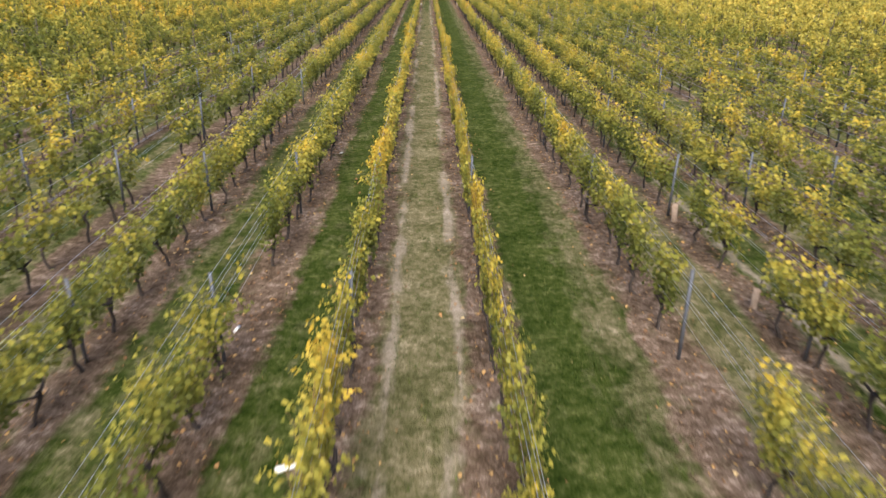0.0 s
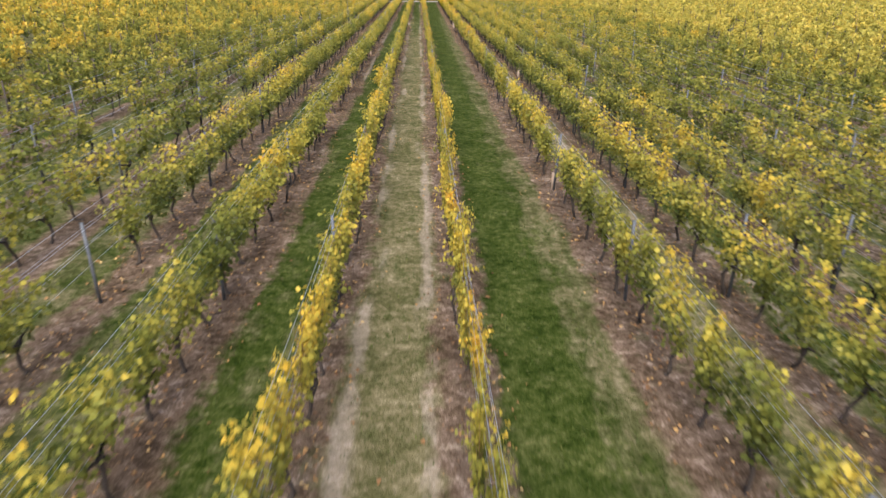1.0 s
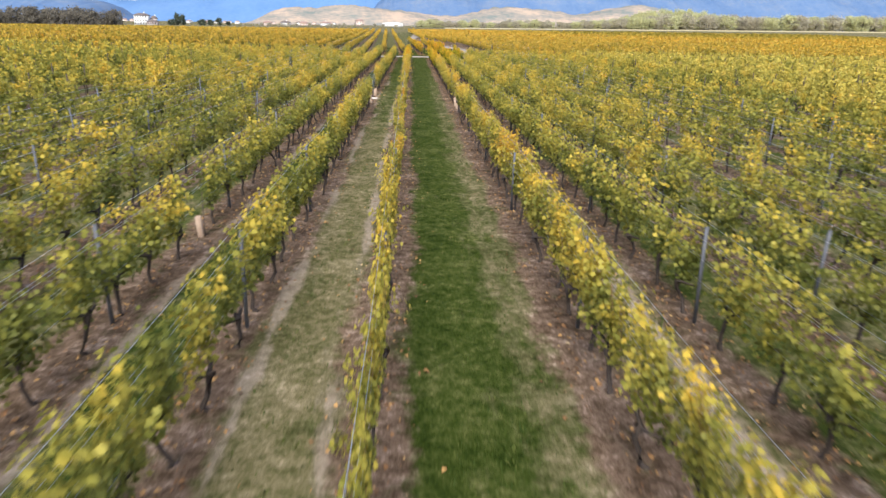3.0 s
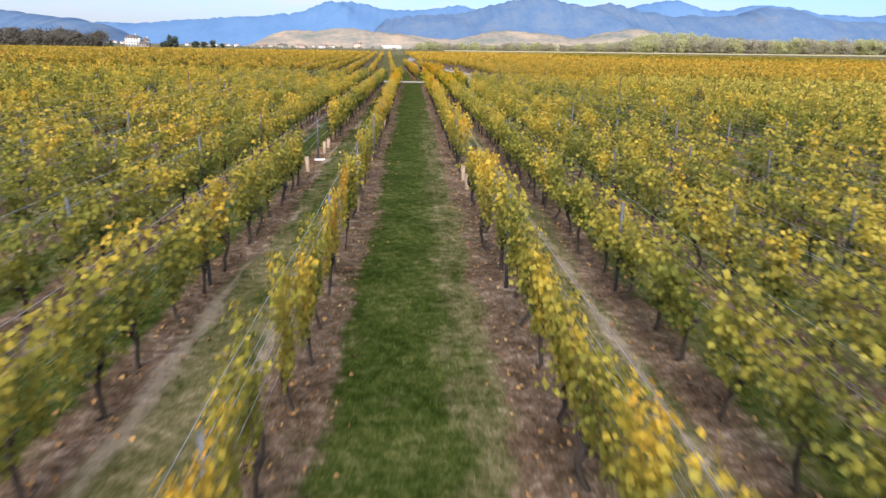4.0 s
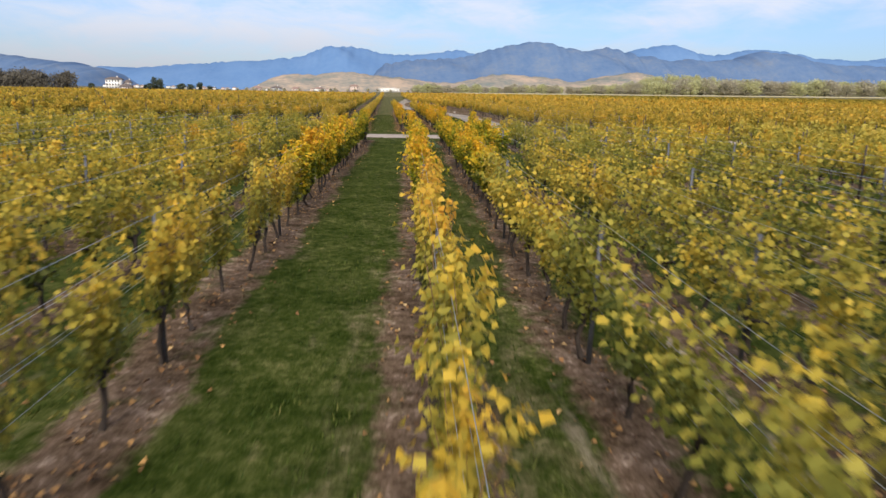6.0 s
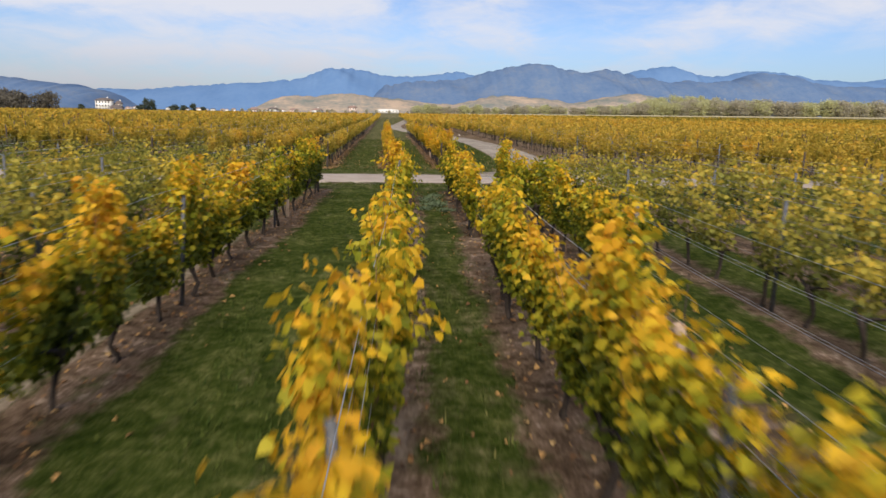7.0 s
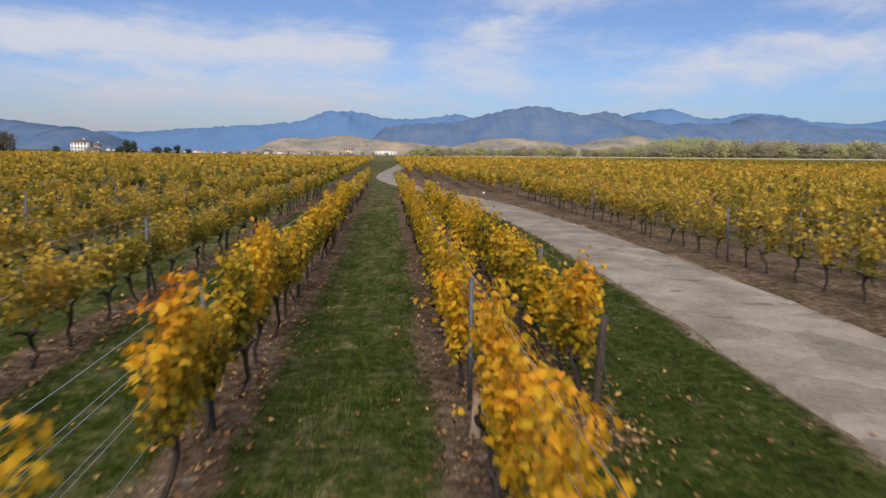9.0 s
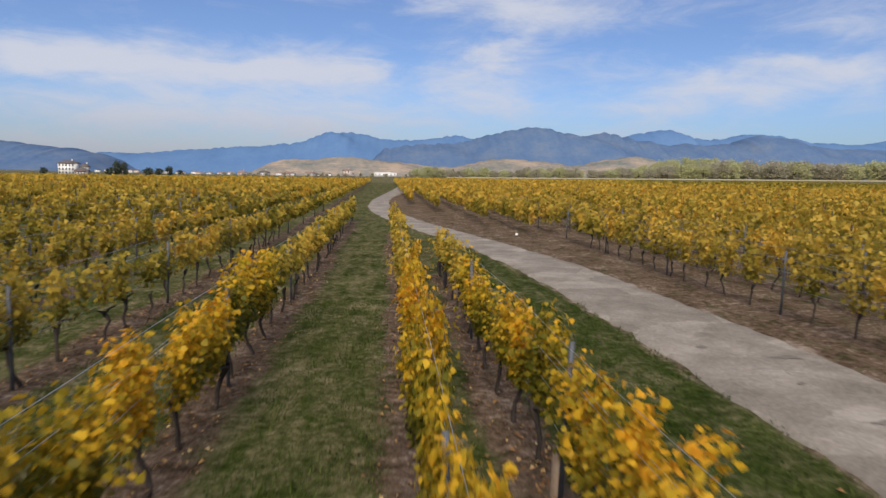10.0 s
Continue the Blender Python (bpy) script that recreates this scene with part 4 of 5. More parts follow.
def trellis(row, seed, end_at_start=False, end_at_stop=True, stop=None):
    """The posts and wires of a row, one thing: it stands and falls together."""
    rng = np.random.default_rng(seed)
    t = thing("trellis", "grey steel posts with thin wires carrying a vine row", "trellis", "trellises of the vine rows")
    y1 = min(row.y1, stop or row.y1)
    first = 9.7 if row.y0 < 0 else row.y0 + 3.4
    for y in np.arange(first - 14.5 if row.y0 < 0 else first, y1 - 1.5, 7.25):
        x = float(row.x(y))
        ob = part("post", STEEL_POST, t)
        ob.matrix_basis = pose(x + rng.normal(0, 0.02), y + rng.normal(0, 0.08), float(ground_z(x, y)), rng.normal(0, 1.2), rng.normal(0, 1.5), rng.normal(0, 5)) @ Matrix.Diagonal((1, 1, rng.uniform(0.96, 1.06), 1))
    ends = [row.y0 + 0.15] * end_at_start + [row.y1 - 0.35] * (end_at_stop and stop is None)
    for y in ends:
        x = float(row.x(y))
        way = -1 if y < row.y0 + 1 else 1
        ob = part("end_post", END_POST, t, "dark weathered wooden end post")
        ob.matrix_basis = pose(x, y, float(ground_z(x, y)), -4 * way, 0, rng.uniform(0, 90))
        v, f = tube([(x, y - 0.05 * way, 1.35), (x + 0.05, y + 0.95 * way, -0.03)], 0.0035, 4)
        part("stay_wire", quick_mesh("stay_wire", v, [f], (STEEL,)), t)
    for k, (z, off) in enumerate(((0.80, 0.0), (1.18, -0.035), (1.18, 0.035), (1.52, -0.035), (1.52, 0.035), (1.82, 0.0))):
        part("wire", wire_mesh(row, row.y0 + 0.1, y1 + 0.02, z, off, seed * 10 + k), t)


for k, row in enumerate(CORE + LEFT[:3] + RIGHT[:4]):
    trellis(row, 300 + k)
for k, row in enumerate(FAR_CORE + FAR_LEFT[:3]):
    trellis(row, 340 + k, True, k < 3, None if k < 3 else 262.0)
for k, row in enumerate(FAR_RIGHT[:3]):
    trellis(row, 360 + k, True, False, 262.0)


def far_posts():
    """Posts of the rows farther off, too many to count."""
    rng = np.random.default_rng(9)
    pieces = []
    for row in LEFT[3:40] + RIGHT[4:40] + FAR_LEFT[3:40] + FAR_RIGHT[3:45]:
        for y in np.arange(row.y0 + 3.3, min(row.y1, 330), 7.25):
            x, y = float(row.x(y)) + rng.normal(0, 0.03), y + rng.normal(0, 0.2)
            z = float(ground_z(x, y))
            h = rng.uniform(1.7, 1.95)
            pieces.append(box(x - 0.03, x + 0.03, y - 0.02, y + 0.02, z - 0.05, z + h))
    v, f = merge(pieces)
    tagged(new("trellis_posts", quick_mesh("trellis_posts", v, [f], (WOOD,))), "dark weathered trellis posts of the outer vine rows", "posts", kind="stuff")


far_posts()

# ---------------------------------------------------------------- young vines' guards, stakes, litter


def guard_mesh(height, radius):
    """An open carton sleeve round a young vine, folded to a rounded square, with a thick rim."""
    a = np.arange(12) * math.pi / 6
    r = radius * (1 + 0.12 * np.cos(4 * a))
    out = np.stack([r * np.cos(a), r * np.sin(a)], 1)
    rings = [np.column_stack([out * s, np.full(12, z)]) for s, z in ((1.04, -0.03), (1.0, 0.2 * height), (1.03, height), (0.88, height), (0.86, 0.1))]
    return quick_mesh("sleeve", np.concatenate(rings), [grid_faces(5, 12, True)], (CARTON,), smooth_shade=False)


GUARDS = [(CORE[2], 105.7), (CORE[2], 107.0), (CORE[2], 101.2), (CORE[3], 95.5), (CORE[4], 100.3), (CORE[4], 98.7), (CORE[6], 145.5), (CORE[3], 156.5), (FAR_CORE[1], 184.5),
          (FAR_CORE[2], 202.5), (CORE[5], 61.5), (CORE[5], 16.4), (CORE[5], 11.7), (CORE[1], 72.6), (CORE[4], 38.7), (CORE[3], 115.9), (CORE[1], 57.0), (CORE[6], 52.0)]


def guards():
    rng = np.random.default_rng(31)
    me = guard_mesh(0.46, 0.07)
    v, f = tube([(0.09, 0, -0.1), (0.095, 0.01, 0.5), (0.10, 0.0, 1.05)], 0.011, 5)
    stake = quick_mesh("stake", v, [f], (WOOD,))
    for row, y in GUARDS:
        g = thing("vine_guard", "pale tan carton sleeve round a young vine", "vine guard", "guards of young vines", (float(row.x(y)), y, 0), rng.uniform(0, 90))
        part("sleeve", me, g).matrix_basis = pose(0, 0, 0, rng.normal(0, 5), rng.normal(0, 5), 0) @ Matrix.Diagonal((1, 1, rng.uniform(0.85, 1.2), 1))
        part("stake", stake, g, "thin wooden stake")


guards()


def fallen_sleeve(x, y, turn, size):
    """A white sleeve that has come off a vine and lies on the soil, its ends open."""
    a = np.arange(10) * math.pi / 5
    rings = [np.column_stack([np.full(10, x), 0.065 * s * np.cos(a), 0.04 * s * np.sin(a) + 0.04]) for x, s in ((-0.2, 0.85), (-0.2, 1.0), (0.2, 1.05), (0.2, 0.88), (-0.18, 0.83))]
    sleeve = new("fallen_sleeve", quick_mesh("fallen_sleeve", np.concatenate(rings), [grid_faces(5, 10, True)], (WHITE,)))
    sleeve.matrix_basis = pose(x, y, 0.0, 0, 0, turn) @ Matrix.Diagonal((size, size, size, 1))
    tagged(sleeve, "white plastic vine sleeve lying on the soil", "vine guard")


for x, y, turn, size in ((-2.36, 103.7, 6, 1.0), (-3.40, 7.1, 22, 0.8), (-4.52, 23.0, 50, 0.4), (-5.05, 10.8, 80, 0.5)):
    fallen_sleeve(x, y, turn, size)


def marker_stone(x, y):
    """A squat white boundary stone with a worn, rounded head."""
    rings = []
    for z, r in ((-0.06, 0.10), (0.06, 0.097), (0.11, 0.085), (0.14, 0.06), (0.145, 0.012)):
        a = np.arange(12) * math.pi / 6
        k = r * (1 + 0.10 * np.cos(4 * a + 0.4) + 0.03 * np.sin(3 * a))
        rings.append(np.column_stack([k * np.cos(a), 0.75 * k * np.sin(a), np.full(12, z)]))
    stone = new("marker_stone", quick_mesh("marker_stone", np.concatenate(rings), [grid_faces(5, 12, True)], (WHITE,), smooth_shade=True))
    stone.matrix_basis = pose(x, y, 0, 3, -4, 25)
    tagged(stone, "small white boundary stone on the bare verge", "boundary stone")


marker_stone(10.6, 236.3)


def litter():
    """Fallen vine leaves, thick under the rows and round the row ends beyond the road."""
    rng = np.random.default_rng(41)
    cs = []
    for row in CORE:
        n = 4200
        y = rng.uniform(0, NEAR_END, n)
        cs.append((row.x(y) + rng.normal(0, 0.34, n), y))
    for row in FAR_CORE:
        n = 1200
        y = row.y0 + rng.exponential(9, n) - 0.6
        cs.append((row.x(y) + rng.normal(0, 0.34, n), y))
    for row in FAR_CORE:
        n = 900
        y = rng.uniform(176, 228, n)
        cs.append((row.x(y) + rng.normal(0, 0.30, n), y))
    n = 420
    cs.append((rng.uniform(-3, 9, n), rng.uniform(171.6, 186, n)))
    n = 60
    cs.append((rng.uniform(7, 9.5, n), rng.uniform(172, 205, n)))
    small = sum(len(c[0]) for c in cs)
    for row in FAR_CORE[:3]:                                         # larger leaves blown round the row ends
        n = 90
        y = row.y0 - 1.2 + rng.gamma(2.0, 1.3, n)
        cs.append((row.x(y) + rng.normal(0.1, 0.75, n), y))
    x, y = np.concatenate([c[0] for c in cs]), np.concatenate([c[1] for c in cs])
    grow = np.where(np.arange(len(x)) < small, 1.0, 1.2)
    ok = (track_distance(x, y) > -0.3)
    x, y, grow = x[ok], y[ok], grow[ok]
    n = len(x)
    yaw, s = rng.uniform(0, 6.28, n), np.minimum(rng.gamma(2.6, 0.0085, n) + 0.010, 0.046) * grow
    z = ground_z(x, y) + 0.036
    a = np.stack([np.cos(yaw), np.sin(yaw), rng.normal(0, 0.25, n)], 1) * s[:, None]
    b = np.stack([-np.sin(yaw), np.cos(yaw), rng.normal(0, 0.25, n)], 1) * s[:, None]
    c = np.stack([x, y, z], 1)
    lift = np.array([[0, 0, 0.025]])
    v = np.stack([c - a, c + b * 0.8 + lift, c + a * 0.9, c - b * 0.8 + lift], 1).reshape(-1, 3)
    f = np.arange(n)[:, None] * 4 + np.arange(4)
    tagged(new("fallen_leaves", quick_mesh("fallen_leaves", v, [f], (LITTER,))), "dry tan and yellow leaves on the ground", "leaves", kind="stuff")


litter()


def tufts():
    """Short grass and weeds on the alleys and verges: blades in tufts."""
    rng = np.random.default_rng(43)
    xs, ys = [], []
    for a, b, n in ((CORE[1], CORE[2], 2500), (CORE[2], CORE[3], 2500), (CORE[3], CORE[4], 8000), (CORE[4], CORE[5], 5000), (CORE[0], CORE[1], 1500), (CORE[5], CORE[6], 2000)):
        y = rng.uniform(0, 166.2, n)
        t = rng.uniform(0.22, 0.78, n)
        xs.append(a.x(y) * (1 - t) + b.x(y) * t)
        ys.append(y)
    for x0, x1, y0, y1, n in ((-14, 9.3, 171.2, 176, 8000), (2.6, 4.6, 176, 214, 7000), (-1, 1.7, 176, 214, 6000), (5.8, 9.3, 176, 214, 8000), (-5, -2, 176, 214, 4000), (-14, 16, 164.9, 166.4, 5000)):
        y = rng.uniform(y0, y1, n)
        xs.append(rng.uniform(x0, x1, n) + (TURN * (y - 174) if y0 > 175 and x1 < 9 else 0))
        ys.append(y)
    x, y = np.concatenate(xs), np.concatenate(ys)
    ok = (track_distance(x, y) > 0.05) & (np.abs(y - road_y(x)) > ROAD_HALF + 0.12)
    x, y = x[ok], y[ok]
    n = len(x)
    blades = []
    for k in range(3):
        yaw = rng.uniform(0, 6.28, n)
        h = rng.gamma(4, 0.010, n) + 0.015
        w = rng.uniform(0.006, 0.013, n)
        dx, dy = np.cos(yaw), np.sin(yaw)
        lean = rng.uniform(0.2, 0.9, n) * h
        ox, oy = x + rng.normal(0, 0.05, n), y + rng.normal(0, 0.05, n)
        p0 = np.stack([ox - dy * w, oy + dx * w, np.full(n, -0.01)], 1)
        p1 = np.stack([ox + dy * w, oy - dx * w, np.full(n, -0.01)], 1)
        p2 = np.stack([ox + dx * lean, oy + dy * lean, h], 1)
        blades.append(np.stack([p0, p1, p2], 1).reshape(-1, 3))
    v = np.concatenate(blades)
    f = np.arange(len(v) // 3)[:, None] * 3 + np.arange(3)
    tagged(new("grass_tufts", quick_mesh("grass_tufts", v, [f], (BLADE,))), "short green grass tufts on alleys and verges", "grass", kind="stuff")


tufts()


def weed(x, y, size, seed):
    """A loose grey-green thistle patch: many small jagged leaves about a few stalks."""
    rng = np.random.default_rng(seed)
    w = thing("weed", "grey-green leafy weed in the grass alley", "weed", "weeds in the alley", (x, y, 0))
    n = 260
    yaw, reach = rng.uniform(0, 6.28, n), size * rng.uniform(0.12, 0.34, n)
    foot = np.column_stack([rng.normal(0, 0.42 * size, (n, 2)), rng.uniform(0.0, 0.30, n) * size])
    d = np.stack([np.cos(yaw), np.sin(yaw)], 1)
    q = np.stack([-d[:, 1], d[:, 0]], 1)
    rise = rng.uniform(0.1, 0.6, n) * reach
    rings = []
    for t, wd, zz in ((0.05, 0.012, 0.0), (0.4, 0.050, 0.7), (0.75, 0.035, 1.0), (1.0, 0.008, 0.75)):
        mid = foot + np.column_stack([d * (reach * t)[:, None], rise * zz + 0.01])
        off = np.column_stack([q * (wd * size), rng.normal(0, 0.02 * size, n)])
        rings += [mid - off, mid + off]
    v = np.stack(rings, 1).reshape(-1, 3)
    base = np.arange(n)[:, None] * 8
    f = np.concatenate([base + np.array([2 * k, 2 * k + 1, 2 * k + 3, 2 * k + 2]) for k in range(3)])
    part("leaves", quick_mesh("leaves", v, [f], (WEED,)), w)
    stalks = [tube([(0, 0, 0), (rng.normal(0, 0.06), rng.normal(0, 0.06), 0.3 * size), (rng.normal(0, 0.15), rng.normal(0, 0.15), size * rng.uniform(0.6, 0.9))], (0.008, 0.006, 0.003), 4) for _ in range(4)]
    v, f = merge(stalks)
    part("stalks", quick_mesh("stalks", v, [f], (WEED,)), w)


for k, (x, y, s) in enumerate(((4.15, 159.2, 0.42), (3.9, 160.6, 0.34), (4.4, 157.9, 0.3), (4.2, 161.6, 0.28), (3.75, 158.3, 0.26))):
    weed(x, y, s, 60 + k)

# ---------------------------------------------------------------- distance


def ridge(name, peaks, y0, depth, x0, x1, mat, label, seed, power=14.0, rough=1.0):
    """A range of hills: the peaks (x, height, half width) blended into one crest, falling off to both sides, with spurs."""
    rng = np.random.default_rng(seed)
    x = np.linspace(x0, x1, 560)
    crest = np.zeros_like(x)
    for c, h, w in peaks:
        crest += (h / (1 + (np.abs(x - c) / w) ** 2)) ** power
    crest = crest ** (1 / power)
    for k in range(7):
        crest += rough * 2.6 / (k + 1) * np.sin(x * 0.011 * 1.8 ** k + rng.uniform(0, 6))
    for k in range(24):
        crest += rough * rng.uniform(0.4, 1.1) * np.sin(x * rng.uniform(0.05, 0.16) + rng.uniform(0, 6))
    crest *= smooth(x, x0, x0 + 160) * (1 - smooth(x, x1 - 160, x1))
    t = np.linspace(-1, 0.3, 24)
    X, T = np.meshgrid(x, t)
    fall = np.cos(np.clip(T, -1, 1) * math.pi / 2) ** 1.15
    spur = np.zeros_like(X)
    for k in range(4):
        spur += np.sin(X * 0.006 * 1.6 ** k + T * (3 + k) + rng.uniform(0, 6)) / (k + 1.5)
    Z = crest[None] * fall * (1 + 0.15 * spur * np.sin(np.clip(-T, 0, 1) * math.pi)) - 6
    Y = y0 + depth * T
    me = quick_mesh(name, np.stack([X, Y, Z], -1).reshape(-1, 3), [grid_faces(*X.shape)], (mat,), smooth_shade=True)
    return tagged(new(name, me), label, "hills", kind="structure")


# the forest ranges carry their haze as blue in the base colour
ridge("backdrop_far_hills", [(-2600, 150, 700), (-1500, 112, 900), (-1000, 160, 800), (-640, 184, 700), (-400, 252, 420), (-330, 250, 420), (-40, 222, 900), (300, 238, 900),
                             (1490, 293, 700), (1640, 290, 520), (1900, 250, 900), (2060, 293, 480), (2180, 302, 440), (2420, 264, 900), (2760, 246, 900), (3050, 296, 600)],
      4200, 520, -3400, 3800, FARFOREST, "forested mountain range tinted haze blue on the skyline", 21)
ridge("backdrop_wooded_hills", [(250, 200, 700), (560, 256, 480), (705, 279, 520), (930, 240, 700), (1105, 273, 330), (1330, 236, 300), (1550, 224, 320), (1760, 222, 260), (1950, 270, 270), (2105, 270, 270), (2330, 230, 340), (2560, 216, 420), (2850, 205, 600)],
      3900, 600, -300, 3400, FOREST, "dark wooded hills tinted haze blue before the mountains", 22)
ridge("backdrop_left_hill", [(-2300, 166, 900), (-1900, 130, 700), (-1620, 98, 330), (-1480, 60, 150)], 3000, 500, -2900, -1130, FOREST, "wooded hill tinted haze blue at the plain's edge", 23)
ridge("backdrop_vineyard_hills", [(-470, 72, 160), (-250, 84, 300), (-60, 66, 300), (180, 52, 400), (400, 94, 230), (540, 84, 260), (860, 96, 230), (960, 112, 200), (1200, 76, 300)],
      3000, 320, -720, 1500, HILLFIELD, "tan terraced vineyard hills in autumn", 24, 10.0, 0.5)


def stubble():
    x = np.linspace(25, 480, 60)
    X, Y = np.meshgrid(x, np.array([556.0, 560.0, 575.0, 596.0, 600.0]))
    Z = ground_z(X, Y) + np.array([-0.3, 0.05, 0.15, 0.2, -0.3])[:, None] + 0.05 * np.sin(X * 0.3)
    me = quick_mesh("field", np.stack([X, Y, Z], -1).reshape(-1, 3), [grid_faces(*X.shape)], (STUBBLE,), smooth_shade=True)
    tagged(new("field", me), "pale straw stubble strip before the far woods", "field", kind="structure")


stubble()


def tree_model(seed, height, mat, label, wide=0.34, clumps=34, per=20, leaf=0.75):
    """A tree: tapered trunk, limbs, and a crown of many small leaf clumps with gaps."""
    rng = np.random.default_rng(seed)
    t = thing("tree", label, "tree", "trees of the far woods", (0, 0, -80))
    pieces = [tube([(0, 0, -0.3), (0.1, 0, height * 0.3), (0.05, 0.1, height * 0.7)], (height * 0.026, height * 0.02, height * 0.006), 6)]
    tips = []
    for i in range(clumps):
        a, z = rng.uniform(0, 6.28), rng.uniform(0.0, 1.0)
        r = wide * height * math.sqrt(max(1 - (2 * z - 1.02) ** 2, 0.03)) * rng.uniform(0.45, 1.0)
        tip = np.array([r * math.cos(a), r * math.sin(a), height * (0.04 + 0.92 * z)])
        tips.append(tip)
        if i % 3 == 0:
            pieces.append(tube([(0, 0, tip[2] * 0.55), tip * 0.55 + np.array([0, 0, tip[2] * 0.3]), tip], (height * 0.008, height * 0.005, height * 0.002), 4))
    v, f = merge(pieces)
    part("trunk", quick_mesh("trunk", v, [f], (BARK,)), t)
    c = np.repeat(np.array(tips), per, 0) + rng.normal(0, height * 0.075, (clumps * per, 3))
    v, f = spray(rng, c, height * 0.10 * leaf)
    part("crown", quick_mesh("crown", v, [f], (mat,)), t)
    return t


def woods():
    rng = np.random.default_rng(71)
    pale = [tree_model(400 + i, 10, TREE_PALE, "pale yellow-green autumn tree in the far woods", clumps=56, per=22, leaf=0.62) for i in range(4)]
    brown = [tree_model(410 + i, 10, TREE_BROWN, "brownish half-bare autumn tree in the far woods", clumps=52, per=22, leaf=0.62) for i in range(4)]
    russet = [tree_model(430 + i, 10, TREE_RUSSET, "dark russet autumn tree at the plain's far side", wide=0.42, clumps=40, per=20, leaf=0.8) for i in range(3)]
    dark = [tree_model(420 + i, 10, TREE_DARK, "dark green tree beside the white house", wide=0.3, clumps=40, per=22, leaf=0.9) for i in range(2)]
    used = set()

    def plant(models, x, y, h, wide=1.0):
        ob = models[int(rng.integers(len(models)))]
        m = pose(x, y, float(ground_z(x, y)), 0, 0, rng.uniform(0, 360)) @ Matrix.Diagonal((h / 10 * wide, h / 10 * wide, h / 10, 1))
        if ob.name in used:
            repeat(ob, m)
        else:
            used.add(ob.name)
            ob.matrix_basis = m

    for x in np.arange(6, 470, 3.0):                                # belt behind the stubble
        h = 5.2 + 5.4 * smooth(x, 120, 230) + rng.uniform(-1.2, 1.4)
        plant(pale if rng.random() < 0.45 else brown, x + rng.normal(0, 1), 622 + rng.uniform(-6, 14), h, 1.9)
    for i in range(44):                                              # the tall pale grove
        x = rng.uniform(292, 436)
        plant(pale, x, 1000 + rng.uniform(-20, 30), 24 - 0.0024 * (x - 362) ** 2 + rng.uniform(-2, 2), 0.95)
    for i in range(58):                                              # russet wood at the plain's far side
        plant(russet, -310 + 132 * (i + rng.uniform(0, 1)) / 58, 480 + rng.uniform(-8, 18), rng.uniform(7.5, 10.5), 1.2)
    plant(pale, -262, 482, 13.5, 0.9)
    for x, y, h, w in ((-207, 685, 9.5, 0.9), (-203, 687, 8.5, 0.9), (-188, 690, 4.2, 2.2), (-181, 694, 4.6, 2.0), (-172, 690, 6.0, 1.3), (-250, 668, 4.5, 1.6), (-209, 680, 5, 1.5), (-213, 684, 4, 1.7), (-185, 686, 5, 1.6), (-164, 690, 3.5, 1.8)):
        plant(dark, x, y, h, w)
    for i in range(30):                                              # thin scrub along the plain
        plant(brown, rng.uniform(-170, 10), 700 + rng.uniform(-20, 60), rng.uniform(1.8, 3.0), 1.7)


woods()


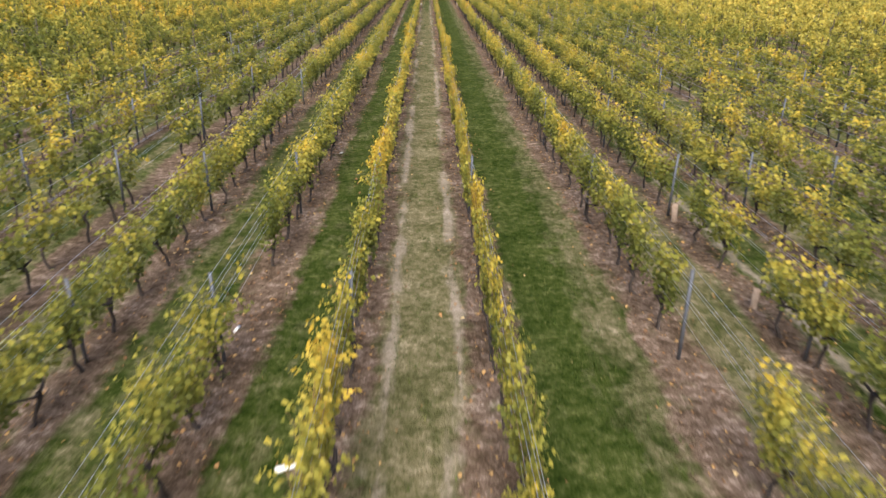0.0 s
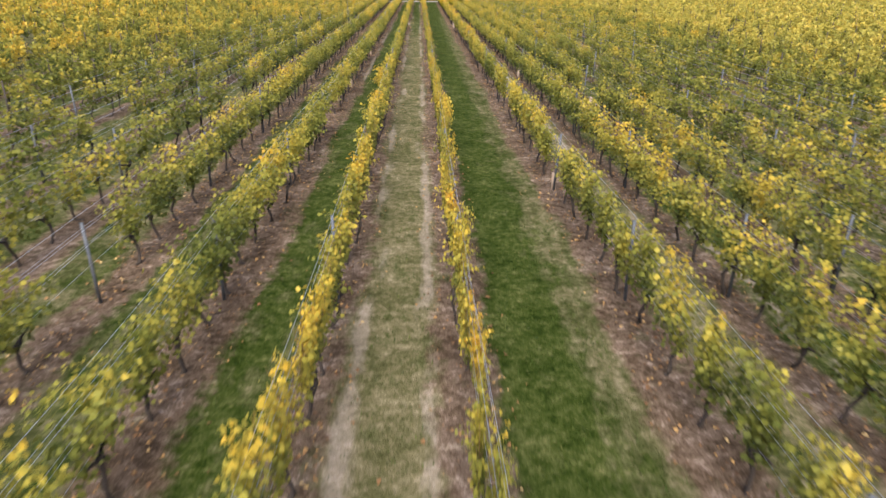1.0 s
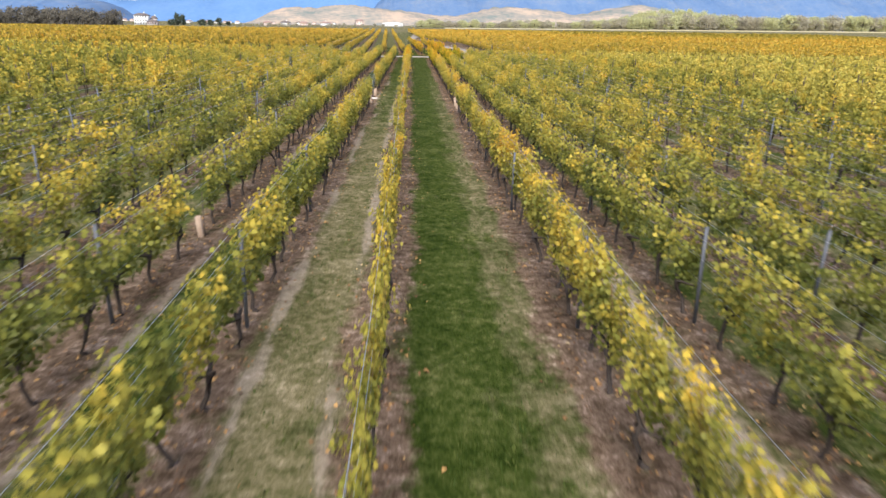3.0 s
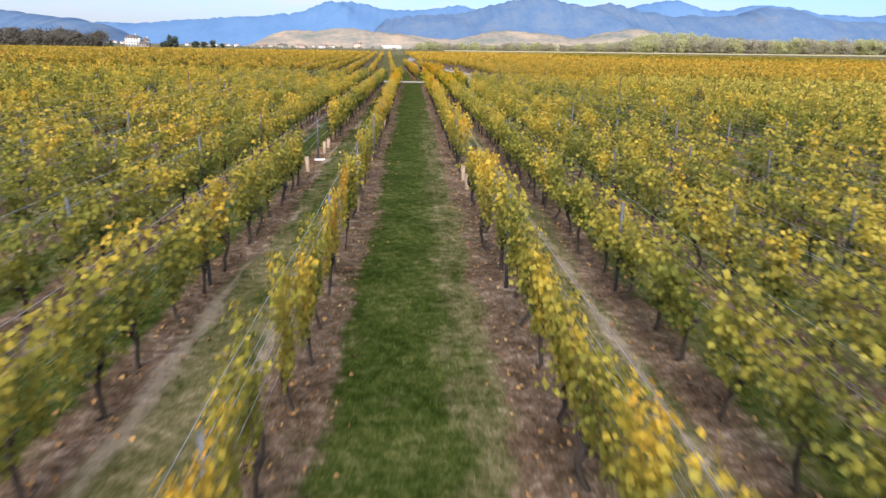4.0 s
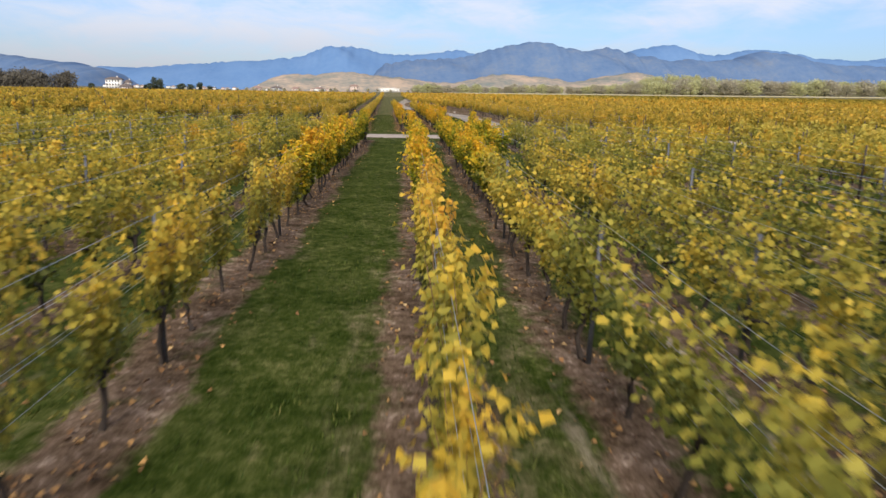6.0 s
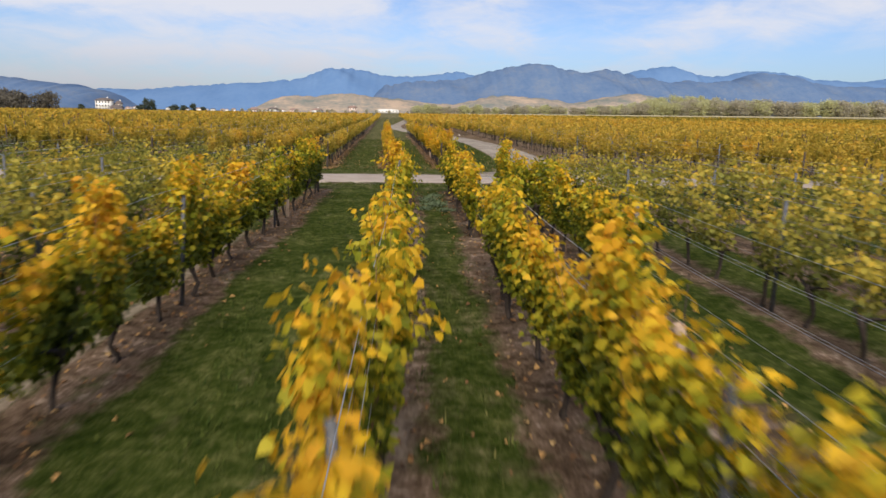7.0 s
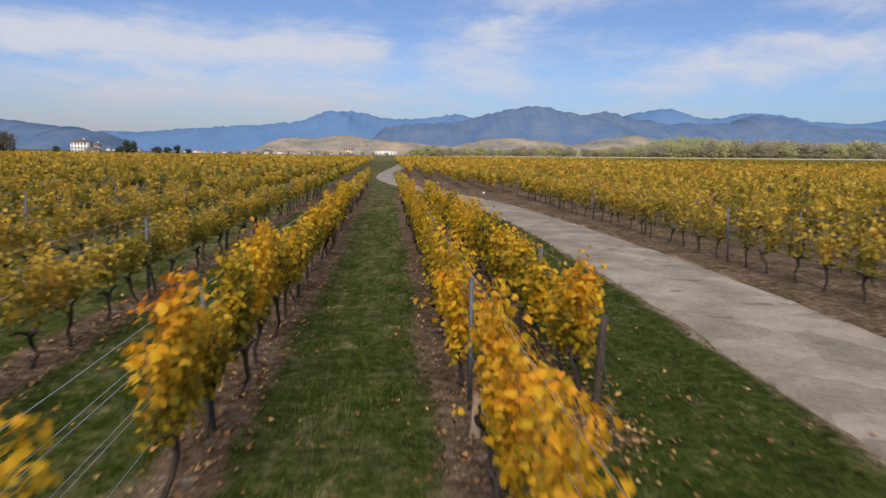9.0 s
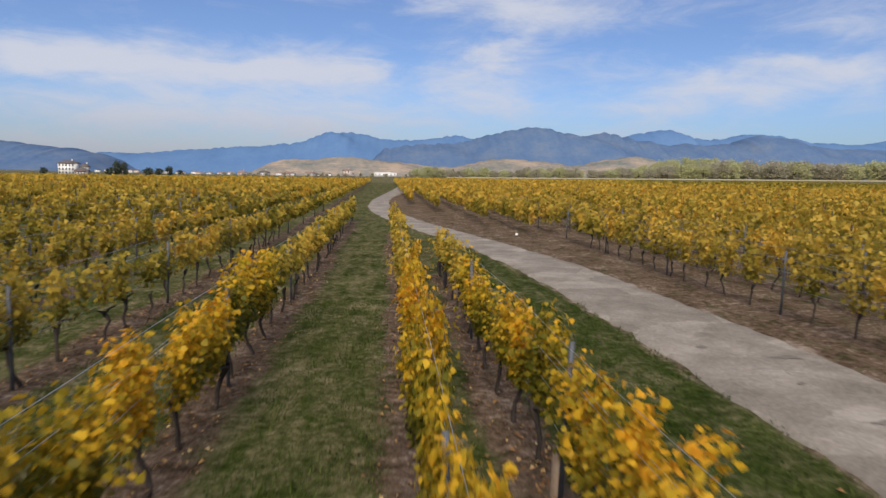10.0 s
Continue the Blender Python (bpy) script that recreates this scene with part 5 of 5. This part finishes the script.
def house(x, y, width, depth, height, roof, storeys, wall_mat, roof_mat, label, turn=0.0, bays=4):
    """A plastered house: walls, a pitched roof with eaves, and windows with frames and sills, storey by storey."""
    h = thing("house", label, "house", "houses of the plain", (x, y, float(ground_z(x, y)) - 0.2), turn)
    w, d = width / 2, depth / 2
    v, f = box(-w, w, -d, d, 0, height)
    part("wall", quick_mesh("wall", v, [f], (wall_mat,)), h)
    e, z0, z1 = 0.5, height - 0.05, height + roof
    rv = np.array([(-w - e, -d - e, z0), (w + e, -d - e, z0), (w + e, d + e, z0), (-w - e, d + e, z0), (-w * 0.55, 0, z1), (w * 0.55, 0, z1),
                   (-w - e, -d - e, z0 + 0.25), (w + e, -d - e, z0 + 0.25), (w + e, d + e, z0 + 0.25), (-w - e, d + e, z0 + 0.25)], float)
    quads = np.array([(3, 2, 1, 0), (0, 1, 7, 6), (1, 2, 8, 7), (2, 3, 9, 8), (3, 0, 6, 9), (6, 7, 5, 4), (8, 9, 4, 5)])
    tris = np.array([(7, 8, 5), (9, 6, 4)])
    roof_ob = part("roof", quick_mesh("roof", rv, [quads, tris], (roof_mat,)), h)
    v, f = box(w * 0.3, w * 0.3 + 0.6, 0.3, 0.9, height, z1 + 0.7)
    part("chimney", quick_mesh("chimney", v, [f], (wall_mat,)), roof_ob)
    if not storeys:
        return h
    step = height / storeys
    pane = quick_mesh("pane", *(lambda b: (b[0], [b[1]]))(box(-0.5, 0.5, -0.03, 0.03, -0.65, 0.65)), (PANE,))
    sill = quick_mesh("sill", *(lambda b: (b[0], [b[1]]))(merge([box(-0.62, 0.62, -0.16, 0.0, -0.78, -0.68), box(-0.62, -0.52, -0.06, 0.0, -0.68, 0.72), box(0.52, 0.62, -0.06, 0.0, -0.68, 0.72)])), (WHITE,))
    for s in range(storeys):
        for b in range(bays):
            win = part("window", pane, h, "dark window pane")
            win.location = (-w + width * (b + 0.5) / bays, -d - 0.02, step * (s + 0.55))
            part("sill", sill, win)
    return h


def settlement():
    house(-227, 657, 10.4, 10, 7.6, 2.0, 3, WHITE, SLATE, "white three-storey house with a dark hipped roof", 6, 5)
    house(-217.6, 655, 7.5, 8, 2.3, 2.2, 1, PINK, SLATE, "low pale annex beside the tall house", 6, 4)
    house(-219.3, 663, 4.2, 5, 5.2, 2.4, 2, WHITE, SLATE, "narrow white gabled wing behind the annex", 6, 2)
    house(-22, 905, 24, 10, 4.2, 0.6, 1, WHITE, WHITE, "long low white hall on the plain", 0, 6)
    house(-62, 900, 9, 9, 6.2, 2.2, 2, PINK, TILE, "pinkish house with a tiled roof", 15, 3)
    rng = np.random.default_rng(81)
    for i in range(34):
        x, y = rng.uniform(-900, -120), rng.uniform(1850, 2400)
        house(x, y, rng.uniform(9, 14), rng.uniform(8, 10), rng.uniform(4.5, 7), rng.uniform(2.2, 3.6), 1, WHITE if rng.random() < 0.65 else PINK, TILE if rng.random() < 0.7 else SLATE,
              "small village house with a pitched roof", rng.uniform(-30, 30), 3)
    for i, (x, turn) in enumerate(((-172, 20), (-158, -35), (-141, 8), (-118, 50))):
        house(x, 900 + 40 * i, 9 + i, 8, 3.0 + 0.5 * (i % 2), 2.6, 1, WHITE if i % 2 else PINK, SLATE if i == 1 else TILE, "small village house with a pitched roof", turn, 3)


settlement()
